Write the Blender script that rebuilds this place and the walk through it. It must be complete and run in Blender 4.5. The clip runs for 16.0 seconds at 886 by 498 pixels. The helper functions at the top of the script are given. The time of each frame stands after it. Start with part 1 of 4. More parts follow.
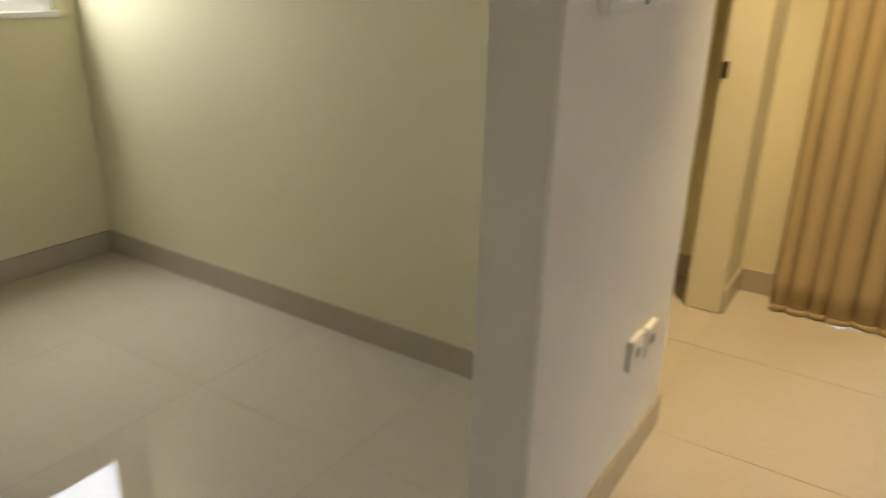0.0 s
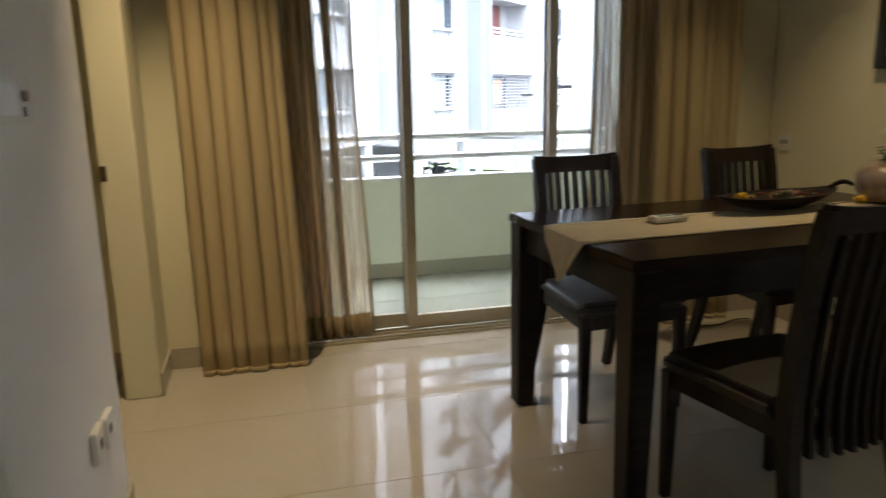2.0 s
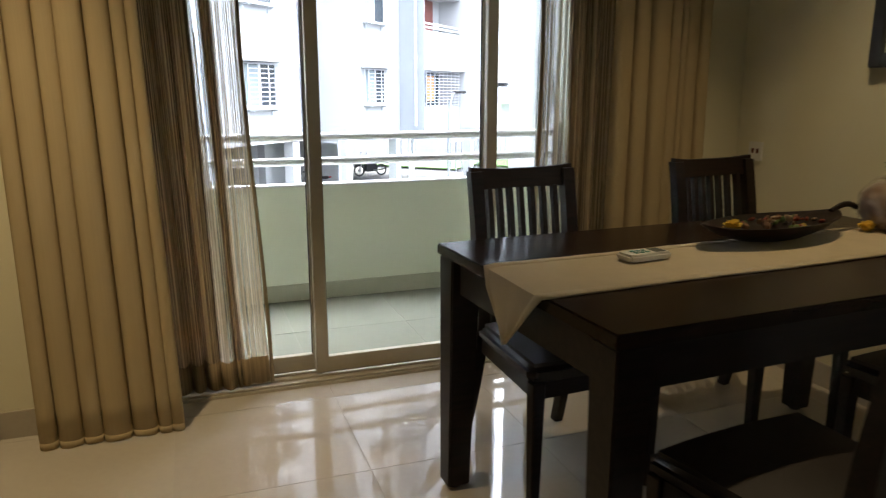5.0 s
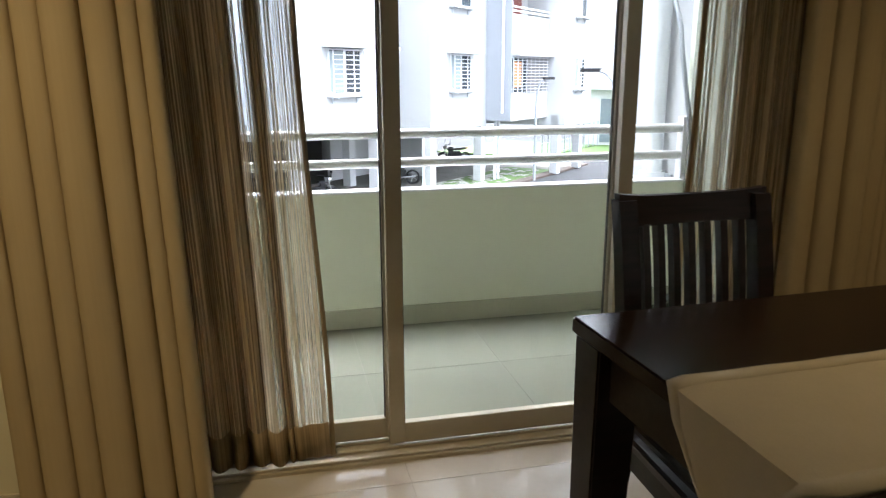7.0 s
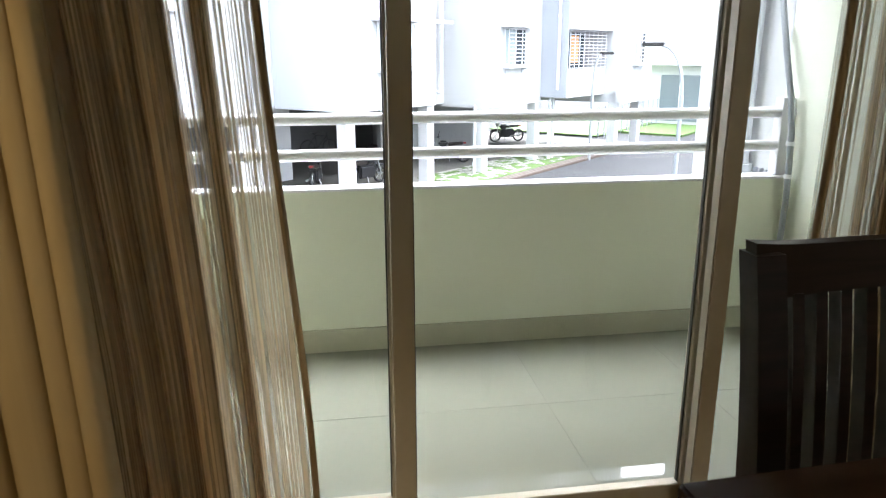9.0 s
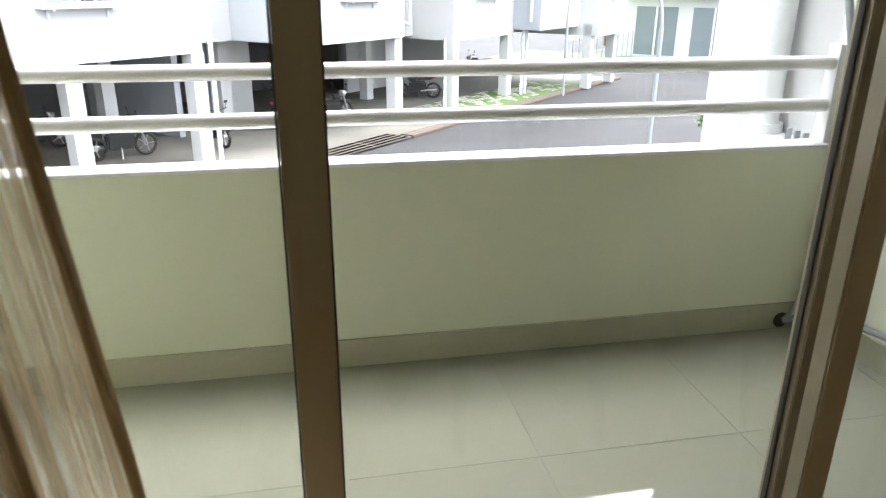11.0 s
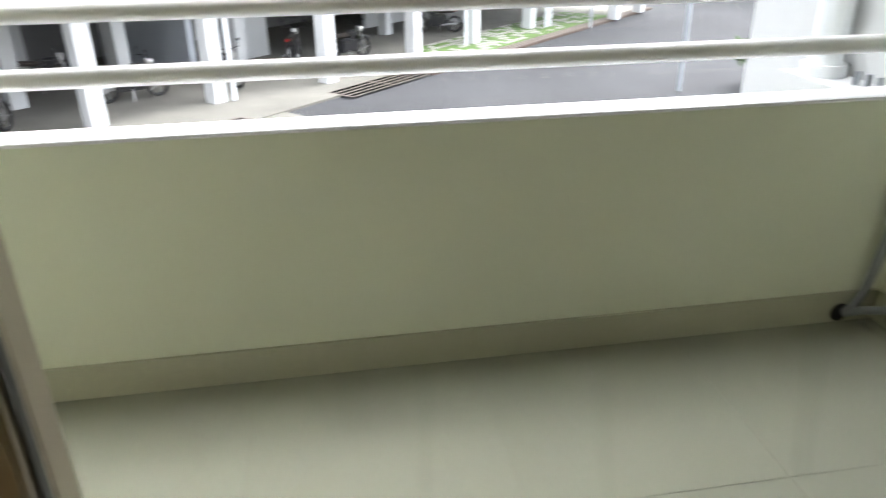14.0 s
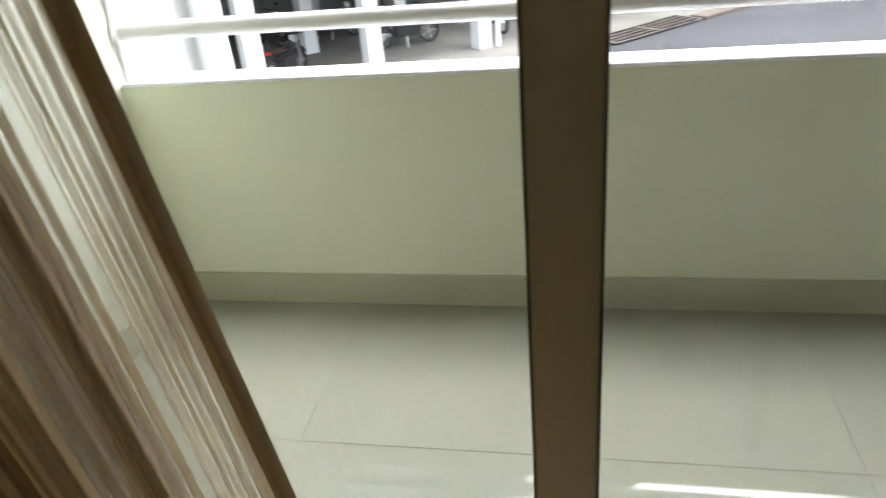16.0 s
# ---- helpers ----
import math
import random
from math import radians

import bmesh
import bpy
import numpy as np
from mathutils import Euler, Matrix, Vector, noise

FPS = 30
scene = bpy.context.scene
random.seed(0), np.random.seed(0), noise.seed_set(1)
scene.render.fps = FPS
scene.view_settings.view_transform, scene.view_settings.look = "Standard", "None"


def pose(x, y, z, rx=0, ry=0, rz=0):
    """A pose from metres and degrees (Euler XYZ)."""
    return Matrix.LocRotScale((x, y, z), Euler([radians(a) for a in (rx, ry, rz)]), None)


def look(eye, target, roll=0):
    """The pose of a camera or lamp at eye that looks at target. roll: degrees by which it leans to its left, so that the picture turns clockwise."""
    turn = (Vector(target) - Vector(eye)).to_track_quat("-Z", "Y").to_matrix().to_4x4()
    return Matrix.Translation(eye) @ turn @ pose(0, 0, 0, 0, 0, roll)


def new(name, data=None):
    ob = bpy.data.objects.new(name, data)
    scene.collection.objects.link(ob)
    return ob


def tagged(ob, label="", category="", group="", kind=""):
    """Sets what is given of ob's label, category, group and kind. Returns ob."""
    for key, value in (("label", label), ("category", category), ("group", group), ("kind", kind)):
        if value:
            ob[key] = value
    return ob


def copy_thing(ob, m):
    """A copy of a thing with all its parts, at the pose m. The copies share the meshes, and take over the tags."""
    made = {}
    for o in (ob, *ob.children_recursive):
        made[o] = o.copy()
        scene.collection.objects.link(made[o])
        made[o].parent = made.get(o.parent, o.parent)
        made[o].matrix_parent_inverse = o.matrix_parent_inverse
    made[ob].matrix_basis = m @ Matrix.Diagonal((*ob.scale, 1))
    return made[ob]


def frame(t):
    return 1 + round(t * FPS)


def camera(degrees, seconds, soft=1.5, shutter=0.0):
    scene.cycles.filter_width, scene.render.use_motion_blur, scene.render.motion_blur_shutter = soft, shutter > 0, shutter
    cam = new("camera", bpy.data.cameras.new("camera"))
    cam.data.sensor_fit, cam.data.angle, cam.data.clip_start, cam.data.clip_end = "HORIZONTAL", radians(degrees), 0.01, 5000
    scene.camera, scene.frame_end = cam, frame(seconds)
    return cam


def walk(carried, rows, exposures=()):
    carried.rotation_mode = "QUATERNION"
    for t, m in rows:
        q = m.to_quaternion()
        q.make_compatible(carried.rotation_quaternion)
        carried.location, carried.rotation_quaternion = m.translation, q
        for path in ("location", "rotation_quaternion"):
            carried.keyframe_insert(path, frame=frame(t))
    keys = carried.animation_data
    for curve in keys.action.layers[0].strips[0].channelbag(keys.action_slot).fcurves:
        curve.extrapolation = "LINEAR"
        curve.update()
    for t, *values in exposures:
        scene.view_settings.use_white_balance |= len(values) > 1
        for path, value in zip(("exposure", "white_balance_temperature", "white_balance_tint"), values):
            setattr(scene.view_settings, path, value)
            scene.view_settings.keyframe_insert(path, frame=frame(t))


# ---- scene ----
cam = camera(63.8, 16.0, soft=1.15, shutter=0.5)
PATH = [
    (0, (-0.691, -3.223, 1.215), (-1.703, -1.651, 0.506), 1.5),
    (0.5, (-0.688, -3.271, 1.188), (-1.313, -1.462, 0.61), 2.6),
    (1, (-0.695, -3.331, 1.195), (-0.862, -1.407, 0.676), 1.8),
    (1.5, (-0.7, -3.387, 1.195), (-0.499, -1.453, 0.729), 0.3),
    (2, (-0.688, -3.461, 1.208), (-0.206, -1.566, 0.785), -1.1),
    (2.5, (-0.681, -3.532, 1.232), (0.04, -1.707, 0.844), -1.9),
    (3, (-0.671, -3.443, 1.24), (0.291, -1.726, 0.885), -2.6),
    (3.5, (-0.676, -3.336, 1.23), (0.46, -1.725, 0.896), -2.3),
    (4, (-0.58, -3.175, 1.22), (0.312, -1.422, 0.855), -1.4),
    (4.5, (-0.492, -3.027, 1.211), (0.243, -1.208, 0.822), 0.3),
    (5, (-0.456, -2.849, 1.198), (0.205, -1.011, 0.764), 0.1),
    (5.2, (-0.463, -2.774, 1.206), (0.18, -0.932, 0.763), -0.7),
    (7.5, (-0.281, -1.992, 1.203), (0.107, -0.089, 0.727), -0.8),
    (8, (-0.263, -1.871, 1.203), (0.118, 0.031, 0.716), -2.9),
    (8.5, (-0.166, -1.648, 1.19), (0.168, 0.254, 0.67), -1.5),
    (9, (-0.118, -1.523, 1.188), (0.178, 0.382, 0.655), -0.1),
    (11.5, (0.057, -0.683, 1.184), (0.492, 1.131, 0.461), 0.5),
    (12, (0.084, -0.585, 1.156), (0.713, 1.186, 0.471), 0.0),
    (12.5, (0.134, -0.495, 1.151), (0.934, 1.2, 0.456), 0.6),
    (13, (0.228, -0.44, 1.137), (1.024, 1.234, 0.388), 0.7),
    (13.5, (0.27, -0.404, 1.142), (0.895, 1.301, 0.305), 0.2),
    (14, (0.256, -0.37, 1.13), (0.54, 1.41, 0.264), -0.7),
    (14.5, (0.169, -0.358, 1.122), (0.167, 1.438, 0.242), -0.1),
    (15, (0.119, -0.396, 1.12), (-0.206, 1.372, 0.244), -1.0),
    (15.5, (0.053, -0.422, 1.112), (-0.489, 1.273, 0.197), -4.3),
    (16, (0.038, -0.443, 1.125), (-0.342, 1.272, 0.168), -5.7),
]
walk(cam, [(t, look(eye, target, roll)) for t, eye, target, roll in PATH],
     exposures=[(0, 4.6, 6600, 10), (0.6, 4.75, 6150, 10), (1.0, 4.3, 5950, 10), (1.5, 3.95, 5850, 10), (2.2, 3.68, 5750, 10), (4.0, 3.66, 5750, 10), (5.0, 3.54, 5850, 10), (7.5, 3.36, 5900, 10), (9.0, 3.51, 6000, 10), (11.5, 3.25, 6400, 10), (13.0, 3.25, 6350, 10), (14.5, 3.08, 6300, 10), (16, 3.2, 6250, 10)])

# ---- world and lights ----
world = bpy.data.worlds.new("sky")
scene.world = world
world.use_nodes = True
wn = world.node_tree
sky = wn.nodes.new("ShaderNodeTexSky")
sky.sky_type = "NISHITA"
sky.sun_disc = False
sky.sun_elevation, sky.sun_rotation = radians(70.5), radians(48)
sky.dust_density, sky.ozone_density = 4.0, 0.6
soft_sky = wn.nodes.new("ShaderNodeHueSaturation")
soft_sky.inputs["Saturation"].default_value = 0.25
wn.links.new(sky.outputs[0], soft_sky.inputs["Color"])
wn.links.new(soft_sky.outputs[0], wn.nodes["Background"].inputs[0])
wn.nodes["Background"].inputs[1].default_value = 0.15


def lamp(name, kind, place, target, energy, colour, size, spot=None):
    data = bpy.data.lights.new(name, kind)
    data.energy, data.color = energy, colour
    if kind == "AREA":
        data.size = size
    elif kind == "SUN":
        data.angle = size
    else:
        data.shadow_soft_size = size
    if spot:
        data.spot_size, data.spot_blend = radians(spot), 0.85
    ob = new(name, data)
    ob.matrix_world = look(place, target)
    return ob


lamp("sun", "SUN", (5, 4.5, 19), (0, 0, 0), 1.25, (1.0, 0.97, 0.93), radians(105))
WARM = (1.0, 0.72, 0.37)
lamp("table_spot", "SPOT", (1.28, -1.15, 2.60), (1.28, -1.13, 0), 4.6, WARM, 0.03, 86)
lamp("curtain_spot", "SPOT", (-0.90, -1.0, 2.60), (-0.90, -0.76, 0), 10.0, WARM, 0.03, 70)

# ---- materials ----


def mat(name, colour, rough=0.6, metal=0.0, var=0.06, scale=3.0, fine=60.0, bump=0.1, spec=0.5, per=0.0, island=False):
    """Painted or plain surface with broad and fine variation and a light relief."""
    m = bpy.data.materials.new(name)
    m.use_nodes = True
    t = m.node_tree
    b = t.nodes["Principled BSDF"]
    co = t.nodes.new("ShaderNodeTexCoord")
    n1 = t.nodes.new("ShaderNodeTexNoise")
    n1.inputs["Scale"].default_value, n1.inputs["Detail"].default_value = scale, 4
    n2 = t.nodes.new("ShaderNodeTexNoise")
    n2.inputs["Scale"].default_value, n2.inputs["Detail"].default_value = fine, 3
    for n in (n1, n2):
        t.links.new(co.outputs["Object"], n.inputs["Vector"])
    add = t.nodes.new("ShaderNodeMath")
    add.operation = "ADD"
    t.links.new(n1.outputs[0], add.inputs[0])
    t.links.new(n2.outputs[0], add.inputs[1])
    ramp = t.nodes.new("ShaderNodeMapRange")
    ramp.inputs["From Min"].default_value, ramp.inputs["From Max"].default_value = 0.6, 1.4
    ramp.inputs["To Min"].default_value, ramp.inputs["To Max"].default_value = 1 - var, 1 + var
    t.links.new(add.outputs[0], ramp.inputs["Value"])
    value = ramp.outputs[0]
    if per:
        src = t.nodes.new("ShaderNodeNewGeometry" if island else "ShaderNodeObjectInfo")
        pr = t.nodes.new("ShaderNodeMapRange")
        pr.inputs["To Min"].default_value, pr.inputs["To Max"].default_value = 1 - per, 1 + per
        t.links.new(src.outputs["Random Per Island" if island else "Random"], pr.inputs["Value"])
        mul = t.nodes.new("ShaderNodeMath")
        mul.operation = "MULTIPLY"
        t.links.new(value, mul.inputs[0])
        t.links.new(pr.outputs[0], mul.inputs[1])
        value = mul.outputs[0]
    mix = t.nodes.new("ShaderNodeVectorMath")
    mix.operation = "SCALE"
    mix.inputs[0].default_value = colour
    t.links.new(value, mix.inputs["Scale"])
    t.links.new(mix.outputs[0], b.inputs["Base Color"])
    b.inputs["Roughness"].default_value = rough
    rr = t.nodes.new("ShaderNodeMapRange")
    rr.inputs["To Min"].default_value, rr.inputs["To Max"].default_value = max(rough - 0.05, rough * 0.8), min(rough + 0.05, rough * 1.4, 1)
    t.links.new(n2.outputs[0], rr.inputs["Value"])
    t.links.new(rr.outputs[0], b.inputs["Roughness"])
    b.inputs["Metallic"].default_value = metal
    b.inputs["Specular IOR Level"].default_value = spec
    if bump:
        bp = t.nodes.new("ShaderNodeBump")
        bp.inputs["Strength"].default_value, bp.inputs["Distance"].default_value = bump, 0.002
        t.links.new(n2.outputs[0], bp.inputs["Height"])
        t.links.new(bp.outputs[0], b.inputs["Normal"])
    return m


def wood_mat(name, dark, light, rough):
    m = mat(name, light, rough, bump=0.0, spec=0.22)
    t = m.node_tree
    b = t.nodes["Principled BSDF"]
    co = t.nodes.new("ShaderNodeTexCoord")
    mp = t.nodes.new("ShaderNodeMapping")
    for lk in list(b.inputs["Roughness"].links):
        t.links.remove(lk)
    b.inputs["Roughness"].default_value = rough
    mp.inputs["Scale"].default_value = (2.0, 26.0, 26.0)
    t.links.new(co.outputs["Object"], mp.inputs["Vector"])
    no = t.nodes.new("ShaderNodeTexNoise")
    no.inputs["Scale"].default_value, no.inputs["Detail"].default_value, no.inputs["Distortion"].default_value = 2.2, 6, 0.6
    t.links.new(mp.outputs[0], no.inputs["Vector"])
    r = t.nodes.new("ShaderNodeValToRGB")
    r.color_ramp.elements[0].position, r.color_ramp.elements[1].position = 0.3, 0.72
    r.color_ramp.elements[0].color, r.color_ramp.elements[1].color = (*dark, 1), (*light, 1)
    t.links.new(no.outputs[0], r.inputs[0])
    t.links.new(r.outputs[0], b.inputs["Base Color"])
    bp = t.nodes.new("ShaderNodeBump")
    bp.inputs["Strength"].default_value, bp.inputs["Distance"].default_value = 0.03, 0.0005
    t.links.new(no.outputs[0], bp.inputs["Height"])
    t.links.new(bp.outputs[0], b.inputs["Normal"])
    return m


def glass_mat(name, tint=(0.995, 1.0, 0.997)):
    m = bpy.data.materials.new(name)
    m.use_nodes = True
    b = m.node_tree.nodes["Principled BSDF"]
    b.inputs["Base Color"].default_value = (*tint, 1)
    b.inputs["Roughness"].default_value = 0.0
    b.inputs["IOR"].default_value = 1.22
    b.inputs["Specular IOR Level"].default_value = 0.3
    b.inputs["Transmission Weight"].default_value = 1.0
    return m


def cloth_mat(name, colour, through_light, rough=0.9, stripes=0.0, clear=0.0):
    """Woven cloth: lets some light through; a sheer weave has clear gaps between its threads."""
    m = bpy.data.materials.new(name)
    m.use_nodes = True
    t = m.node_tree
    out = t.nodes["Material Output"]
    b = t.nodes["Principled BSDF"]
    b.inputs["Roughness"].default_value = rough
    b.inputs["Specular IOR Level"].default_value = 0.15
    uv = t.nodes.new("ShaderNodeUVMap")
    mp = t.nodes.new("ShaderNodeMapping")
    mp.inputs["Scale"].default_value = (66.0, 0.16, 1.0)
    t.links.new(uv.outputs[0], mp.inputs["Vector"])
    no = t.nodes.new("ShaderNodeTexNoise")
    no.inputs["Scale"].default_value, no.inputs["Detail"].default_value = 1.6, 2
    t.links.new(mp.outputs[0], no.inputs["Vector"])
    r = t.nodes.new("ShaderNodeMapRange")
    r.inputs["From Min"].default_value, r.inputs["From Max"].default_value = 0.35, 0.65
    r.inputs["To Min"].default_value, r.inputs["To Max"].default_value = 1 - stripes, 1 + stripes * 0.6
    t.links.new(no.outputs[0], r.inputs["Value"])
    sc = t.nodes.new("ShaderNodeVectorMath")
    sc.operation = "SCALE"
    sc.inputs[0].default_value = colour
    t.links.new(r.outputs[0], sc.inputs["Scale"])
    t.links.new(sc.outputs[0], b.inputs["Base Color"])
    tr = t.nodes.new("ShaderNodeBsdfTranslucent")
    t.links.new(sc.outputs[0], tr.inputs["Color"])
    mix = t.nodes.new("ShaderNodeMixShader")
    mix.inputs[0].default_value = through_light
    t.links.new(b.outputs[0], mix.inputs[1])
    t.links.new(tr.outputs[0], mix.inputs[2])
    last = mix.outputs[0]
    if clear:
        cl = t.nodes.new("ShaderNodeBsdfTransparent")
        gap = t.nodes.new("ShaderNodeMapRange")
        gap.inputs["From Min"].default_value, gap.inputs["From Max"].default_value = 0.44, 0.57
        gap.inputs["To Min"].default_value, gap.inputs["To Max"].default_value = min(clear * 1.6, 0.95), clear * 0.35
        t.links.new(no.outputs[0], gap.inputs["Value"])
        m2 = t.nodes.new("ShaderNodeMixShader")
        t.links.new(gap.outputs[0], m2.inputs[0])
        t.links.new(last, m2.inputs[1])
        t.links.new(cl.outputs[0], m2.inputs[2])
        last = m2.outputs[0]
    t.links.new(last, out.inputs["Surface"])
    return m


def film_mat(name):
    """Thin clear wrapping: mostly see-through, milky along its creases, with a sharp gloss."""
    m = mat(name, (0.72, 0.68, 0.60), 0.16, var=0.1, scale=14, fine=90, bump=0.6)
    t = m.node_tree
    b = t.nodes["Principled BSDF"]
    no = t.nodes.new("ShaderNodeTexNoise")
    no.inputs["Scale"].default_value, no.inputs["Detail"].default_value, no.inputs["Distortion"].default_value = 16, 5, 1.5
    co = t.nodes.new("ShaderNodeTexCoord")
    t.links.new(co.outputs["Object"], no.inputs["Vector"])
    r = t.nodes.new("ShaderNodeMapRange")
    r.inputs["From Min"].default_value, r.inputs["From Max"].default_value = 0.42, 0.66
    r.inputs["To Min"].default_value, r.inputs["To Max"].default_value = 0.06, 0.40
    t.links.new(no.outputs[0], r.inputs["Value"])
    t.links.new(r.outputs[0], b.inputs["Alpha"])
    return m


WINDOW = lamp("side_window_light", "AREA", (-3.72, -1.82, 1.62), (-1.2, -1.95, 1.75), 0.5, (1.0, 0.97, 0.66), 0.5)
CREAM = mat("cream_wall_paint", (0.70, 0.65, 0.46), 0.75, var=0.02, scale=1.2, fine=160, bump=0.06)
PALE = mat("pale_wall_paint", (0.80, 0.77, 0.72), 0.7, var=0.02, scale=1.2, fine=160, bump=0.06)
CEIL = mat("ceiling_paint", (0.80, 0.78, 0.72), 0.8, var=0.02)
TILE = mat("polished_floor_tile", (0.47, 0.425, 0.35), 0.03, var=0.03, scale=5, fine=40, bump=0.0, per=0.02)
GROUT = mat("tile_grout", (0.41, 0.37, 0.30), 0.9)
BGROUT = mat("balcony_grout", (0.25, 0.25, 0.20), 0.8)
BTILE = mat("balcony_tile", (0.295, 0.30, 0.243), 0.02, var=0.03, scale=5, fine=40, bump=0.0, per=0.02)
SKIRT = mat("skirting_tile", (0.42, 0.37, 0.29), 0.2, var=0.04, bump=0.0)
BSKIRT = mat("balcony_skirting_tile", (0.53, 0.53, 0.41), 0.25, var=0.05, bump=0.0)
BWALL = mat("balcony_wall_paint", (0.815, 0.845, 0.70), 0.8, var=0.035, scale=0.9, fine=120, bump=0.1)
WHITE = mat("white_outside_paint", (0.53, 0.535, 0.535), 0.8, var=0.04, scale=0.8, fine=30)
GREY = mat("grey_outside_paint", (0.36, 0.38, 0.41), 0.8, var=0.05, scale=0.8, fine=30)
LGREY = mat("light_grey_outside_paint", (0.62, 0.65, 0.68), 0.8, var=0.05, scale=0.8, fine=30)
RAILW = mat("white_enamel", (0.82, 0.82, 0.83), 0.35, var=0.03)
ALU = mat("champagne_aluminium", (0.46, 0.41, 0.305), 0.42, 0.2, var=0.04, bump=0.02)
SEAL = mat("grey_window_seal", (0.10, 0.10, 0.09), 0.6)
RUBBER = mat("black_rubber", (0.02, 0.02, 0.02), 0.6)
GLASS = glass_mat("window_glass")
WOOD = wood_mat("espresso_wood", (0.008, 0.005, 0.004), (0.022, 0.012, 0.009), 0.42)
WOODTOP = wood_mat("espresso_table_top", (0.012, 0.007, 0.005), (0.030, 0.015, 0.010), 0.26)
SEAT = mat("dark_brown_leather", (0.022, 0.014, 0.010), 0.45, var=0.15, fine=200, bump=0.25)
DRAPE = cloth_mat("cream_drape_cloth", (0.52, 0.415, 0.24), 0.18, stripes=0.02)
SHEER = cloth_mat("taupe_sheer_cloth", (0.60, 0.52, 0.375), 0.5, stripes=0.18, clear=0.44)
SHEER_FOLD = cloth_mat("taupe_sheer_fold", (0.58, 0.455, 0.32), 0.55, stripes=0.14)
HEM = cloth_mat("sheer_hem_cloth", (0.44, 0.34, 0.20), 0.4, stripes=0.2)
LINEN = mat("cream_linen", (0.50, 0.42, 0.28), 0.9, var=0.06, scale=20, fine=300, bump=0.3)
ASPHALT = mat("asphalt", (0.042, 0.043, 0.046), 0.95, var=0.3, scale=0.35, fine=14, bump=0.4, spec=0.2)
CONCRETE = mat("concrete_paving", (0.125, 0.12, 0.105), 0.9, var=0.3, scale=0.9, fine=25, bump=0.3)
GRASS = mat("grass", (0.07, 0.125, 0.028), 0.9, var=0.4, scale=3, fine=50, bump=0.4)
STEEL = mat("rusty_grating", (0.12, 0.10, 0.088), 0.8, 0.0, var=0.3, fine=30)
BLACK = mat("black_plastic", (0.015, 0.015, 0.017), 0.35)
DARKGLASS = mat("dark_window_glass", (0.05, 0.06, 0.07), 0.08)
PIPE = mat("white_drain_pipe", (0.66, 0.68, 0.70), 0.5)

# ---- mesh helpers ----


def box(bm, lo, hi, bevel=0.0, taper=None):
    """An upright box from its low to its high corner."""
    verts = bmesh.ops.create_cube(bm, size=1)["verts"]
    lo, hi = Vector(lo), Vector(hi)
    for v in verts:
        v.co = Vector([lo[i] + (v.co[i] + 0.5) * (hi[i] - lo[i]) for i in range(3)])
    if bevel:
        edges = {e for v in verts for e in v.link_edges}
        bmesh.ops.bevel(bm, geom=list(edges), offset=bevel, segments=2, affect="EDGES")
    return verts


def cyl(bm, a, b, r, r2=None, seg=14):
    """A rod between two points."""
    a, b = Vector(a), Vector(b)
    d = b - a
    made = bmesh.ops.create_cone(bm, cap_ends=True, segments=seg, radius1=r, radius2=r if r2 is None else r2, depth=d.length)
    turn = d.to_track_quat("Z", "Y").to_matrix().to_4x4()
    bmesh.ops.transform(bm, matrix=Matrix.Translation((a + b) / 2) @ turn, verts=made["verts"])
    return made["verts"]


def tube(bm, pts, r, seg=8):
    """A round tube swept along points."""
    pts = [Vector(p) for p in pts]
    rings = []
    for i, p in enumerate(pts):
        d = (pts[min(i + 1, len(pts) - 1)] - pts[max(i - 1, 0)]).normalized()
        side = d.cross(Vector((0.31, 0.2, 0.93))).normalized()
        up = side.cross(d)
        rings.append([bm.verts.new(p + r * (math.cos(a) * side + math.sin(a) * up))
                      for a in [2 * math.pi * k / seg for k in range(seg)]])
    for q, w in zip(rings, rings[1:]):
        for k in range(seg):
            bm.faces.new((q[k], q[(k + 1) % seg], w[(k + 1) % seg], w[k]))
    for ring in (rings[0], rings[-1]):
        bm.faces.new(ring)


def lathe(bm, profile, seg=28, centre=(0, 0, 0)):
    c = Vector(centre)
    rings = [[bm.verts.new(c + Vector((r * math.cos(2 * math.pi * k / seg), r * math.sin(2 * math.pi * k / seg), z)))
              for k in range(seg)] for r, z in profile]
    for q, w in zip(rings, rings[1:]):
        for k in range(seg):
            bm.faces.new((q[k], q[(k + 1) % seg], w[(k + 1) % seg], w[k]))
    bm.faces.new(rings[0])
    bm.faces.new(rings[-1])


def finish(bm, smooth=False):
    bmesh.ops.recalc_face_normals(bm, faces=bm.faces)
    me = bpy.data.meshes.new("mesh")
    bm.to_mesh(me)
    bm.free()
    if smooth:
        me.polygons.foreach_set("use_smooth", [True] * len(me.polygons))
        me.set_sharp_from_angle(angle=radians(40))
    return me


def part(name, bm, material, parent=None, label="", smooth=False):
    """Links a bmesh as one mesh object, under a thing or part when one is given."""
    ob = new(name, finish(bm, smooth))
    ob.data.name = name
    ob.data.materials.append(material)
    if parent:
        ob.parent = parent
    if label:
        ob["label"] = label
    return ob


def boxpart(name, lo, hi, material, parent=None, label="", bevel=0.0):
    bm = bmesh.new()
    box(bm, lo, hi, bevel)
    return part(name, bm, material, parent, label, bevel > 0)


def rod(name, a, b, r, material, parent=None, label="", seg=14):
    bm = bmesh.new()
    cyl(bm, a, b, r, seg=seg)
    return part(name, bm, material, parent, label, True)


